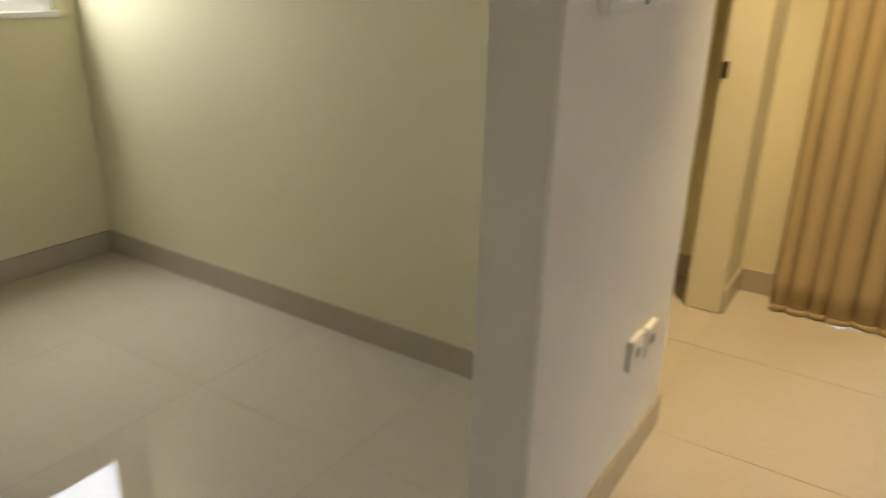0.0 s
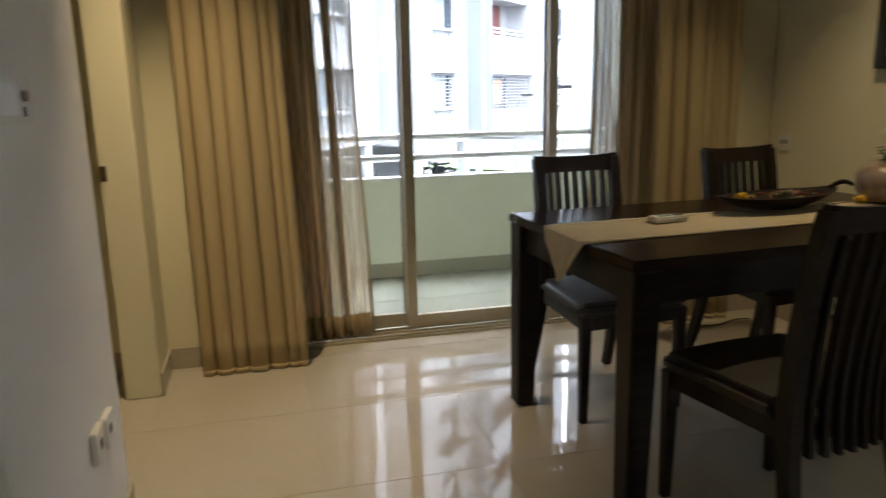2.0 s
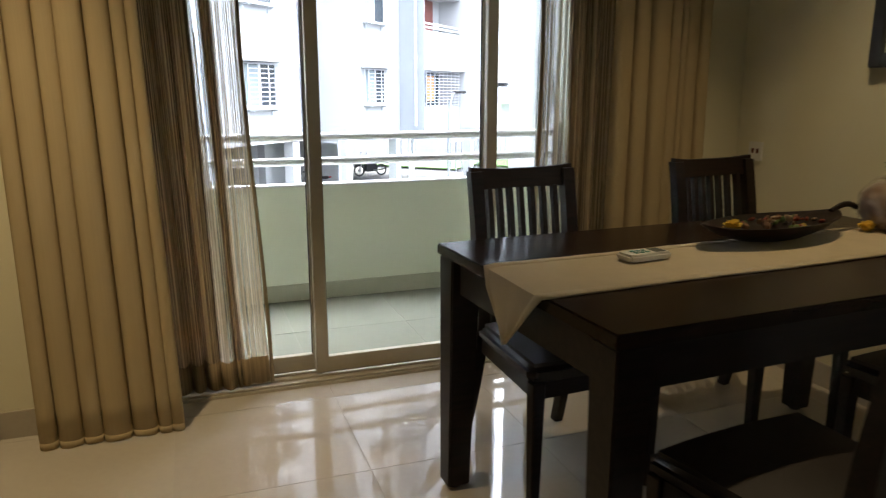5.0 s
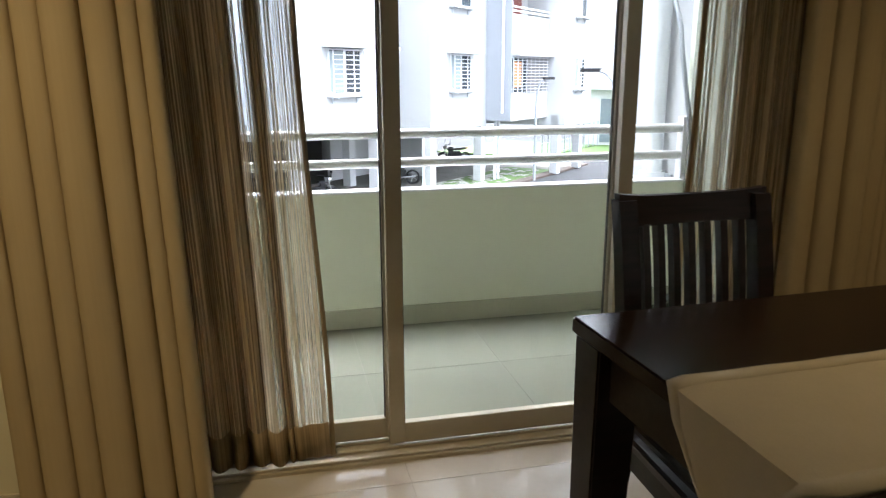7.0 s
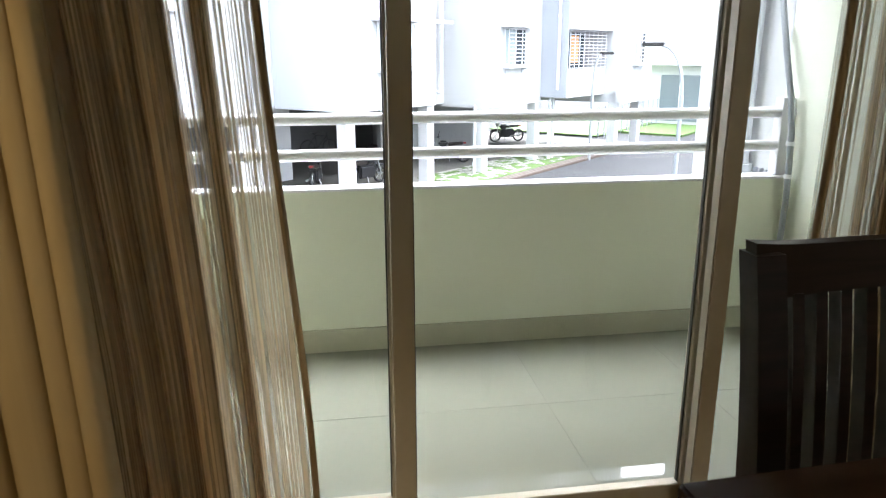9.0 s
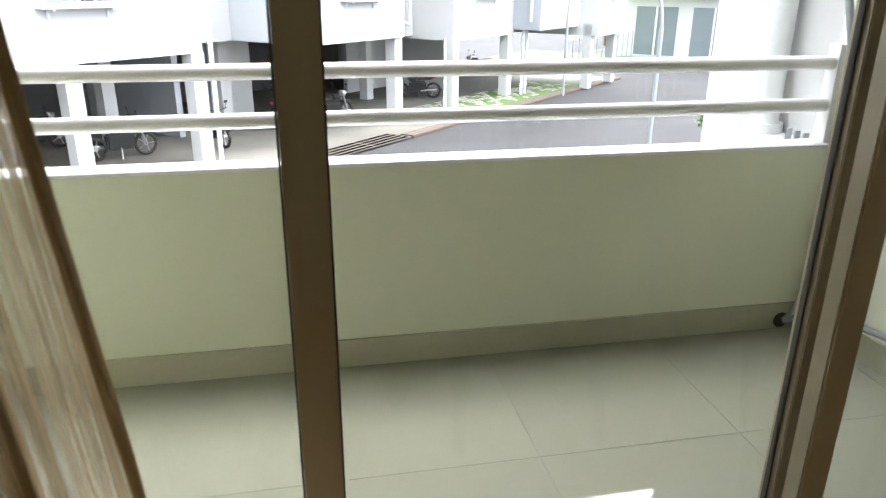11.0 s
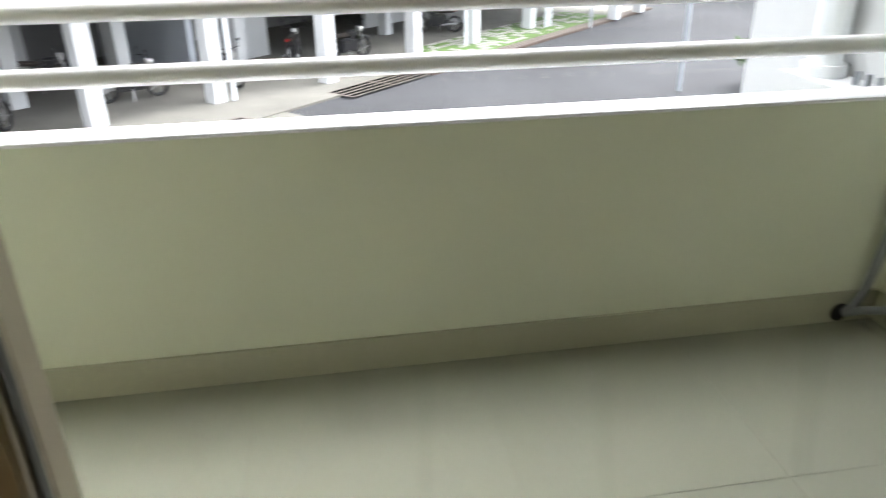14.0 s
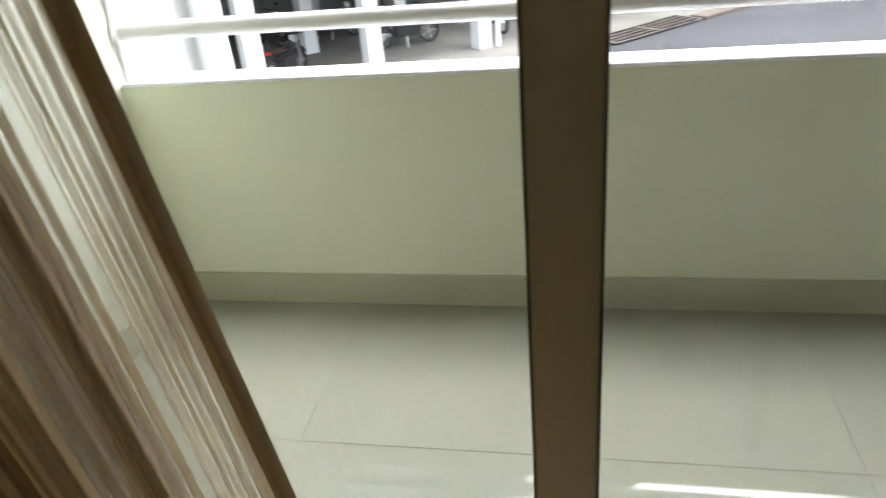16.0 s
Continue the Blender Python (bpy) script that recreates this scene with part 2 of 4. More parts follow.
def thing(name, label, category, place=(0, 0, 0), turn=0.0, group=""):
    ob = new(name)
    ob.empty_display_size = 0.1
    ob.matrix_world = pose(*place, 0, 0, turn)
    return tagged(ob, label, category, group)


def setting(ob, label, category):
    return tagged(ob, label, category, kind="structure")


# ---- the flat: floor, walls, ceiling ----
XL, XR = -1.13, 1.97          # dining side walls
YW, YO = -0.16, 0.14          # window wall, inside and outside faces
CH = 2.70                     # ceiling height
OL, OR, OH = -0.86, 1.66, 2.35  # balcony door opening
BX0, BX1, BY, BZ = -1.198, 1.861, 1.290, -0.024  # balcony inside

floor = setting(boxpart("floor", (-3.75, -6.0, -0.15), (3.6, YO, -0.0008), GROUT), "polished cream vitrified tile floor with thin joints", "floor")
ceiling = setting(boxpart("ceiling", (-3.75, -6.0, CH), (3.6, YO, CH + 0.15), CEIL), "plain white painted ceiling", "ceiling")

bm = bmesh.new()
box(bm, (-3.75, YW, 0), (OL, YO, CH))
box(bm, (OR, YW, 0), (3.6, YO, CH))
box(bm, (OL, YW, OH), (OR, YO, CH))
setting(part("wall_window", bm, CREAM), "cream painted wall around the balcony door", "wall")

setting(boxpart("wall_right", (XR, -2.03, 0), (XR + 0.15, YW, CH), CREAM), "plain cream painted dining wall", "wall")
setting(boxpart("wall_right_end", (XR - 0.045, -2.13, 0), (3.6, -2.031, CH), CREAM, bevel=0.004), "end of a cream painted wall at an opening", "wall")
setting(boxpart("wall_stub", (XL - 0.125, -2.24, 0), (XL, -1.36, CH), PALE, bevel=0.004), "short pale wall with a switch plate", "wall")
setting(boxpart("wall_side_room", (-3.75, -1.463, 0), (XL - 0.126, -1.36, CH), CREAM), "cream painted wall of the side room", "wall")
bm = bmesh.new()
box(bm, (-3.75, -2.08, 0), (-3.65, -1.464, 1.06))
box(bm, (-3.75, -6.0, 0), (-3.65, -2.081, CH))
box(bm, (-3.75, -2.08, 2.2), (-3.65, -1.464, CH))
box(bm, (-3.75, -1.56, 1.0601), (-3.65, -1.464, 2.1999))
setting(part("wall_side_room_end", bm, CREAM), "cream painted end wall with a small window", "wall")
setting(boxpart("wall_passage", (-2.3, -1.359, 0), (-2.2, YW - 0.001, CH), CREAM), "cream painted passage wall", "wall")
setting(boxpart("wall_back", (-3.619, -6.1, 0), (3.6, -6.001, CH), CREAM), "cream painted wall", "wall")
# Opening added out of view so that daylight reaches the stub wall.
bm = bmesh.new()
box(bm, (3.601, -6.0, 0), (3.7, -5.9, CH))
box(bm, (3.601, -5.2, 0), (3.7, YO, CH))
box(bm, (3.601, -5.899, 0), (3.7, -5.201, 1.0))
box(bm, (3.601, -5.899, 2.2), (3.7, -5.201, CH))
setting(part("wall_far_right", bm, CREAM), "cream painted wall with an unseen opening added for daylight", "wall")
# door post with its strike plate, at the passage
jamb = setting(boxpart("door_post", (XL - 0.16, -0.48, 0), (XL - 0.02, YW - 0.001, CH), CREAM, bevel=0.006), "cream painted door post with a latch plate", "door frame")
bm = bmesh.new()
box(bm, (-1.288, -0.4825, 0.905), (-1.262, -0.4795, 0.965), 0.001)
box(bm, (-1.281, -0.4845, 0.922), (-1.269, -0.482, 0.948))
part("latch_plate", bm, mat("dark_brass", (0.10, 0.07, 0.04), 0.4, 0.7), jamb, "dark metal latch plate")

# skirting
SK = 0.10


def skirting(lo, hi, material=SKIRT, label="beige tile skirting along the wall"):
    return setting(boxpart("baseboard", lo, hi, material, bevel=0.002), label, "skirting")


skirting((XL - 0.02, YW - 0.012, 0), (OL, YW - 0.0005, SK))
skirting((OR, YW - 0.012, 0), (XR, YW - 0.0005, SK))
skirting((XR - 0.012, -2.03, 0), (XR - 0.0005, YW - 0.013, SK))
skirting((XR - 0.045, -2.142, 0), (3.6, -2.1305, SK))
skirting((XL + 0.0005, -2.24, 0), (XL + 0.012, -1.36, SK))
skirting((-3.649, -1.475, 0), (XL - 0.127, -1.4635, SK))
skirting((-3.6495, -6.0, 0), (-3.637, -1.476, SK))
skirting((XL - 0.02, -0.47, 0), (XL - 0.008, YW - 0.0125, SK))
skirting((-2.1995, YW - 0.012, 0), (XL - 0.161, YW - 0.0005, SK))

# ---- balcony ----
bfloor = setting(boxpart("balcony_floor", (BX0 - 0.15, YO, -0.2), (BX1 + 0.15, BY + 0.13, BZ - 0.0008), BGROUT), "pale beige tiled balcony floor", "floor")
bm = bmesh.new()
box(bm, (BX0, BY, BZ - 0.004), (BX1, BY + 0.115, 0.6555))
parapet = setting(part("balcony_parapet", bm, BWALL), "pale green painted balcony parapet", "parapet")
bm = bmesh.new()
box(bm, (BX0, BY - 0.003, 0.652), (BX1, BY + 0.118, 0.664), 0.0055)
part("coping", bm, RAILW, parapet, "white painted coping", True)
setting(boxpart("balcony_wall_left", (BX0 - 0.14, YO, BZ - 0.004), (BX0, BY + 0.115, 2.62), BWALL), "pale painted balcony side wall", "wall")
setting(boxpart("balcony_wall_right", (BX1, YO, BZ - 0.004), (BX1 + 0.14, BY + 0.115, 2.62), BWALL), "pale painted balcony side wall", "wall")
setting(boxpart("balcony_ceiling", (BX0 - 0.14, YO, 2.621), (BX1 + 0.14, BY + 0.115, 2.76), CEIL), "white balcony ceiling slab", "ceiling")
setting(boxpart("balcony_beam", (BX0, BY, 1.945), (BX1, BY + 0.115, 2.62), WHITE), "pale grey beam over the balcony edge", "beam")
setting(boxpart("baseboard", (BX0 + 0.012, BY - 0.011, BZ - 0.003), (BX1 - 0.012, BY - 0.0005, 0.0745), BSKIRT), "beige tile skirting on the balcony", "skirting")
setting(boxpart("baseboard", (BX0 + 0.0005, YO, BZ - 0.003), (BX0 + 0.0115, BY - 0.0005, 0.074), BSKIRT), "beige tile skirting on the balcony", "skirting")
setting(boxpart("baseboard", (BX1 - 0.0115, YO, BZ - 0.003), (BX1 - 0.0005, BY - 0.0005, 0.074), BSKIRT), "beige tile skirting on the balcony", "skirting")

railing = thing("balcony_railing", "two white tubular rails over the balcony parapet", "railing", (0, BY + 0.06, 0.666))
for z in (0.935, 0.793):
    r_ = rod("rail", (BX0 + 0.002, 0, z - 0.666), (BX1 - 0.002, 0, z - 0.666), 0.024, RAILW, railing, seg=20)
    for x in (BX0 + 0.006, BX1 - 0.006):
        rod("flange", (x - 0.004, 0, z - 0.666), (x + 0.004, 0, z - 0.666), 0.042, RAILW, r_, seg=20)
for x in (BX0 + 0.03, BX1 - 0.03):
    boxpart("bracket", (x - 0.028, -0.03, 0.0), (x - 0.022 if x < 0 else x + 0.028, 0.03, 0.33), RAILW, railing, bevel=0.002)

# ---- sliding door ----
door = setting(thing("door_1", "bronze aluminium sliding balcony door with clear glass", "sliding door"), "bronze aluminium sliding balcony door with clear glass", "sliding door")
FZ = 0.004


def frame_bar(name, lo, hi, parent, material=ALU):
    return boxpart(name, lo, hi, material, parent, bevel=0.002)


# fixed outer frame and tracks
frame_bar("outer_stile", (OL, -0.075, FZ), (OL + 0.03, 0.12, OH), door)
frame_bar("outer_stile", (OR - 0.03, -0.075, FZ), (OR, 0.12, OH), door)
frame_bar("head_track", (OL + 0.03, -0.075, OH - 0.04), (OR - 0.03, 0.12, OH), door)
sill = frame_bar("sill_track", (OL + 0.03, -0.075, -0.02), (OR - 0.03, 0.12, 0.012), door)
for y in (-0.065, -0.012, 0.039, 0.10):
    frame_bar("track_rib", (OL + 0.03, y, 0.0125), (OR - 0.03, y + 0.006, 0.022), sill)


def sash(x0, x1, y, width=0.056):
    s_ = boxpart("sash", (x0, y, 0.024), (x0 + width, y + 0.036, OH - 0.042), ALU, door, bevel=0.003)
    frame_bar("right_stile", (x1 - width, y, 0.024), (x1, y + 0.036, OH - 0.042), s_)
    frame_bar("bottom_rail", (x0 + width, y + 0.002, 0.024), (x1 - width, y + 0.034, 0.094), s_)
    frame_bar("top_rail", (x0 + width, y + 0.002, OH - 0.10), (x1 - width, y + 0.034, OH - 0.042), s_)
    g = boxpart("pane", (x0 + width - 0.002, y + 0.016, 0.09), (x1 - width + 0.002, y + 0.021, OH - 0.098), GLASS, s_, "clear glass")
    g.visible_shadow = False
    for a in (x0 + width, x1 - width - 0.004):
        boxpart("gasket", (a, y + 0.012, 0.094), (a + 0.003, y + 0.024, OH - 0.10), SEAL, s_)
    return s_


sash(0.002, 0.797, 0.0, 0.050)
sash(OL + 0.032, 0.044, 0.05, 0.046)
sash(0.745, OR - 0.032, -0.055, 0.048)

# ---- curtains ----


def curtain(name, label, top, foot, y, z0, z1, material, depth, folds, seed=1, hem=None, sharp=1.0, dense=(), slit=None, flat=None, drift_in=0.0):
    """A hanging cloth between two x at the top and at the foot, in uneven folds: sharp 1 gives rounded lobes towards the room
    with narrow creases, 0 plain waves. dense: shares of the width where the cloth hangs in further layers; slit: a parting that
    closes downwards; flat: the share from which the folds die out; drift_in: how far the foot swings to the door."""
    rng = random.Random(seed)
    n, rows = folds * 14, 24
    width = [rng.uniform(0.5, 1.5) for _ in range(folds)]
    edge = [sum(width[:k]) / sum(width) for k in range(folds + 1)]
    size = [0.35 + 0.55 * w + rng.uniform(-0.15, 0.15) for w in width]
    drift = [rng.uniform(-1, 1) for _ in range(folds + 1)]

    def point(i, v):
        u = i / n
        k = min(sum(1 for e in edge[1:] if u >= e), folds - 1)
        f = (u - edge[k]) / (edge[k + 1] - edge[k])
        lobe = math.sin(math.pi * f)
        wave = 0.5 - 0.5 * math.cos(2 * math.pi * f)
        amp = depth * size[k] * (0.55 + 0.45 * v)
        if flat is not None and u > flat:
            amp *= max(0.15, 1 - 1.4 * (u - flat) / (1 - flat))
        lean = (drift[k] * (1 - f) + drift[k + 1] * f) * 0.010 * math.sin(2.6 * v + 0.8 * k) * min(1, 4 * u, 4 * (1 - u))
        xa, xb = top[0] + (foot[0] - top[0]) * v, top[1] + (foot[1] - top[1]) * v
        x = xa + (xb - xa) * u + lean - 0.30 * amp * math.sin(2 * math.pi * f) * sharp
        yy = y + amp - 2 * amp * (sharp * lobe ** 0.45 + (1 - sharp) * wave) + 0.006 * math.sin(3.1 * v + 1.3 * k)
        yy += drift_in * (min(max(v, 0.4), 0.8) - 0.6)
        z = z1 + (z0 - z1) * v
        if v > 0.999:
            z += 0.002 * math.cos(2 * math.pi * f + k)
        return x, yy, max(z, 0.0015)

    def sheet(b, v0, v1, steps, lift, u0=0.0, u1=1.0):
        layer = b.loops.layers.uv.verify()
        grid = []
        for j in range(steps + 1):
            v = v0 + (v1 - v0) * j / steps
            grid.append([b.verts.new(Vector(point(i, v)) + Vector((0, lift, 0))) for i in range(n + 1)])
        length = abs(foot[1] - foot[0]) * 2.2
        for j in range(steps):
            for i in range(n):
                if not u0 <= (i + 0.5) / n <= u1:
                    continue
                if slit and abs((i + 0.5) / n - slit) < 0.036 * (1 - (v0 + (v1 - v0) * (j + 0.5) / steps) / 0.70):
                    continue
                fc = b.faces.new((grid[j][i], grid[j][i + 1], grid[j + 1][i + 1], grid[j + 1][i]))
                for lp, (p, q) in zip(fc.loops, ((i, j), (i + 1, j), (i + 1, j + 1), (i, j + 1))):
                    lp[layer].uv = (p / n * length + lift * 37, (v0 + (v1 - v0) * q / steps) * (z1 - z0))
        bmesh.ops.delete(b, geom=[w for w in b.verts if not w.link_faces], context="VERTS")

    plain = hem is material
    hem_share = 0.010 if plain else 0.045
    bm, low = bmesh.new(), bmesh.new()
    sheet(bm, 0, 1 - hem_share if plain else 1, rows, 0)
    layers = []
    for u0, u1, count in dense:
        for k in range(count):
            fold = bmesh.new()
            sheet(fold, 0, 1, rows, 0.013 * (k + 1) * (-1 if k % 2 else 1), u0, u1)
            layers.append(fold)
    sheet(low, 1 - hem_share, 1, 2, 0 if plain else -0.003)
    ob = new(name, finish(bm, True))
    ob.data.materials.append(material)
    ob.data.name = name
    he = new("hem", finish(low, True))
    he.data.materials.append(hem)
    he.parent = ob
    cloths = [ob, he]
    for fold in layers:
        la = new("folded_layer", finish(fold, True))
        la.data.materials.append(SHEER_FOLD)
        la.parent = ob
        cloths.append(la)
    for o in cloths:
        so = o.modifiers.new("thickness", "SOLIDIFY")
        so.thickness = 0.0014
    return tagged(ob, label, "curtain")


curtain("drape", "cream full-length drape gathered beside the balcony door", (-1.01, -0.60), (-0.995, -0.53), -0.275, 0.003, 2.55, DRAPE, 0.05, 7, seed=3, hem=DRAPE)
left_sheer = curtain("sheer_curtain", "taupe striped sheer curtain beside the balcony door", (-0.72, -0.287), (-0.66, -0.193), -0.083, 0.03, 2.55, SHEER, 0.032, 9, seed=5, flat=0.66, hem=HEM, sharp=0.5, dense=((0.0, 0.62, 1), (0.71, 0.80, 1)), slit=0.66, drift_in=0.26)
right_sheer = curtain("sheer_curtain", "taupe striped sheer curtain behind the table", (0.97, 1.42), (0.945, 1.42), -0.11, 0.03, 2.55, SHEER, 0.030, 9, seed=8, hem=HEM, sharp=0.5, dense=((0.30, 1.0, 1),))
curtain("drape", "cream full-length drape in the corner behind the table", (1.25, 1.71), (1.24, 1.71), -0.235, 0.003, 2.55, DRAPE, 0.034, 7, seed=12, hem=DRAPE)
# stitched side band of the sheer, at its free edge
for xt, xf, yb, sgn in ((-0.287, -0.190, 0.030, 1), (0.97, 0.945, 0.0, -1)):
    bm = bmesh.new()
    uvb = bm.loops.layers.uv.new("uv")
    rows_ = []
    for k in range(17):
        v = k / 16
        x = xt + (xf - xt) * v + 0.008 * math.sin(9 * v) * sgn
        z = 2.55 + (0.028 - 2.55) * v
        swing = 0.26 * (min(max(v, 0.4), 0.8) - 0.6) if sgn > 0 else 0.0
        rows_.append([bm.verts.new((x - sgn * 0.006, yb + swing - 0.118, z)), bm.verts.new((x + sgn * 0.001, yb + swing - 0.114 + 0.004 * math.sin(7 * v), z)), bm.verts.new((x + sgn * 0.008, yb + swing - 0.110, z))])
    for p, q in zip(rows_, rows_[1:]):
        for e in range(2):
            bm.faces.new((p[e], p[e + 1], q[e + 1], q[e]))
    band = part("side_band", bm, HEM, None, smooth=True)
    band.parent = left_sheer if sgn > 0 else right_sheer
    so = band.modifiers.new("thickness", "SOLIDIFY")
    so.thickness = 0.0016
rail_ = thing("curtain_rail", "long curtain rail above the balcony door", "curtain rail", (0, 0, 2.555))
for y in (-0.10, -0.235):
    rod("rod", (XL + 0.05, y, 0), (XR - 0.02, y, 0), 0.012, RAILW, rail_)
for x in (-0.9, 0.4, 1.8):
    boxpart("bracket", (x - 0.01, -0.24, 0.0121), (x + 0.01, YW - 0.0005, 0.03), RAILW, rail_)

# ---- dining table ----
TX0, TH = 0.237, 0.765
table = thing("dining_table", "dark espresso wooden dining table with square legs", "table", (0.996, -1.329, 0), 2.8)
hx, hy = 0.76, 0.4365
boxpart("tabletop", (-hx, -hy, TH - 0.032), (hx, hy, TH), WOODTOP, table, bevel=0.004)
for s_ in (-1, 1):
    a, b = sorted((s_ * (hy - 0.03), s_ * (hy - 0.055)))
    boxpart("apron", (-hx + 0.10, a, TH - 0.135), (hx - 0.10, b, TH - 0.0325), WOOD, table, bevel=0.002)
    a, b = sorted((s_ * (hx - 0.03), s_ * (hx - 0.055)))
    boxpart("apron", (a, -hy + 0.10, TH - 0.135), (b, hy - 0.10, TH - 0.0325), WOOD, table, bevel=0.002)
for sx in (-1, 1):
    for sy in (-1, 1):
        bm = bmesh.new()
        cx, cy = sx * (hx - 0.052), sy * (hy - 0.052)
        vs = box(bm, (cx - 0.046, cy - 0.046, 0.012), (cx + 0.046, cy + 0.046, TH - 0.0325))
        for v in vs:
            if v.co.z < 0.1:
                v.co.x = cx + (v.co.x - cx) * 0.76 + sx * 0.010
                v.co.y = cy + (v.co.y - cy) * 0.76 + sy * 0.010
        bmesh.ops.bevel(bm, geom=list(bm.edges), offset=0.004, segments=2, affect="EDGES")
        leg = part("leg", bm, WOOD, table, smooth=True)
        rod("glide", (cx + sx * 0.012, cy + sy * 0.012, 0), (cx + sx * 0.012, cy + sy * 0.012, 0.0125), 0.022, BLACK, leg)

# ---- chairs ----


def build_chair(place, turn):
    """Slat-back dining chair; its front looks along +y."""
    ch = thing("dining_chair", "dark wooden slat-back dining chair with a padded leather seat", "chair", place, turn, "chairs round the table")
    w, wf, d, sh, h = 0.193, 0.230, 0.205, 0.455, 0.945

    def spread(y):
        """Half width of the seat, which widens to the front."""
        return w + (wf - w) * min(1, max(0, (y + d) / (2 * d)))


    def back_y(z):
        if z < sh:
            return -d - 0.09 * ((sh - z) / sh) ** 1.6
        u = (z - sh) / (h - sh)
        return -d - 0.008 * u - 0.052 * u * u

    for sx in (-1, 1):
        bm = bmesh.new()
        rings = []
        for k in range(13):
            z = h * k / 12
            y = back_y(z)
            half = 0.015 + 0.006 * min(1, z / sh)
            dep = 0.018 + 0.006 * math.exp(-((z - sh) / 0.25) ** 2)
            x = sx * (w - 0.02 + 0.022 * max(0, 1 - z / sh))
            rings.append([bm.verts.new((x + a * half, y + b * dep, z)) for a, b in ((-1, -1), (1, -1), (1, 1), (-1, 1))])
        for q, r in zip(rings, rings[1:]):
            for k in range(4):
                bm.faces.new((q[k], q[(k + 1) % 4], r[(k + 1) % 4], r[k]))
        bm.faces.new(rings[0])
        bm.faces.new(rings[-1])
        part("back_post", bm, WOOD, ch, smooth=True)
        bm = bmesh.new()
        cx, cy = sx * (wf - 0.026), d - 0.005
        vs = box(bm, (cx - 0.02, cy - 0.02, 0.0), (cx + 0.02, cy + 0.02, sh - 0.045))
        for v in vs:
            if v.co.z < 0.1:
                v.co.x, v.co.y = cx + (v.co.x - cx) * 0.7, cy + (v.co.y - cy) * 0.7
        bmesh.ops.bevel(bm, geom=list(bm.edges), offset=0.003, segments=1, affect="EDGES")
        part("front_leg", bm, WOOD, ch)
        bm = bmesh.new()
        for v in box(bm, (-0.011, -d + 0.024, sh - 0.095), (0.011, d - 0.0255, sh - 0.046)):
            v.co.x += sx * (spread(v.co.y) - 0.026)
        part("seat_rail", bm, WOOD, ch)
    boxpart("seat_rail", (-wf + 0.048, d - 0.017, sh - 0.095), (wf - 0.048, d + 0.005, sh - 0.046), WOOD, ch)
    boxpart("seat_rail", (-w + 0.044, -d - 0.011, sh - 0.095), (w - 0.044, -d + 0.011, sh - 0.046), WOOD, ch)
    bm = bmesh.new()
    vs = box(bm, (-w - 0.005, -d + 0.026, sh - 0.0455), (w + 0.005, d + 0.03, sh + 0.01))
    bmesh.ops.bevel(bm, geom=list(bm.edges), offset=0.02, segments=3, affect="EDGES")
    bmesh.ops.subdivide_edges(bm, edges=[e for e in bm.edges if e.calc_length() > 0.2], cuts=4, use_grid_fill=True)
    for v in bm.verts:
        v.co.x *= spread(v.co.y) / w
        if v.co.y > d - 0.02:
            v.co.y -= 0.016 * (v.co.x / wf) ** 2
        if v.co.z > sh:
            v.co.z += 0.014 * max(0, 1 - (v.co.x / w) ** 2) * max(0, 1 - (v.co.y / d) ** 2)
    part("seat", bm, SEAT, ch, "dark padded leather seat", True)
    # curved top rail
    bm = bmesh.new()
    rings = []
    for k in range(13):
        u = k / 12 * 2 - 1
        x = u * (w - 0.004)
        bow = -0.018 * (1 - u * u)
        top = h + 0.004 + 0.010 * abs(u) ** 3
        low = h - 0.058
        y1, y0 = back_y(top), back_y(low)
        rings.append([bm.verts.new((x, y + bow + s * 0.011, z)) for y, z, s in ((y0, low, -1), (y1, top, -1), (y1, top, 1), (y0, low, 1))])
    for q, r in zip(rings, rings[1:]):
        for k in range(4):
            bm.faces.new((q[k], q[(k + 1) % 4], r[(k + 1) % 4], r[k]))
    bm.faces.new(rings[0])
    bm.faces.new(rings[-1])
    part("top_rail", bm, WOOD, ch, smooth=True)
    # slats run from the top rail past the seat
    for k in range(7):
        u = (k - 3) / 3.6
        x = u * (w - 0.045)
        bow = -0.018 * (1 - u * u)
        bm = bmesh.new()
        rings = []
        for j in range(9):
            z = 0.325 + (h - 0.055 - 0.325) * j / 8
            y = back_y(z) + bow - 0.004
            rings.append([bm.verts.new((x + a * 0.0085, y + b * 0.0115, z)) for a, b in ((-1, -1), (1, -1), (1, 1), (-1, 1))])
        for q, r in zip(rings, rings[1:]):
            for i in range(4):
                bm.faces.new((q[i], q[(i + 1) % 4], r[(i + 1) % 4], r[i]))
        bm.faces.new(rings[0])
        bm.faces.new(rings[-1])
        part("slat", bm, WOOD, ch)
    return ch


chair = build_chair((0.603, -0.985, 0), 184)
copy_thing(chair, pose(1.432, -0.923, 0, 0, 0, 185))
copy_thing(chair, pose(0.660, -1.900, 0, 0, 0, 6))
copy_thing(chair, pose(1.488, -1.650, 0, 0, 0, 1))

# ---- on the table ----


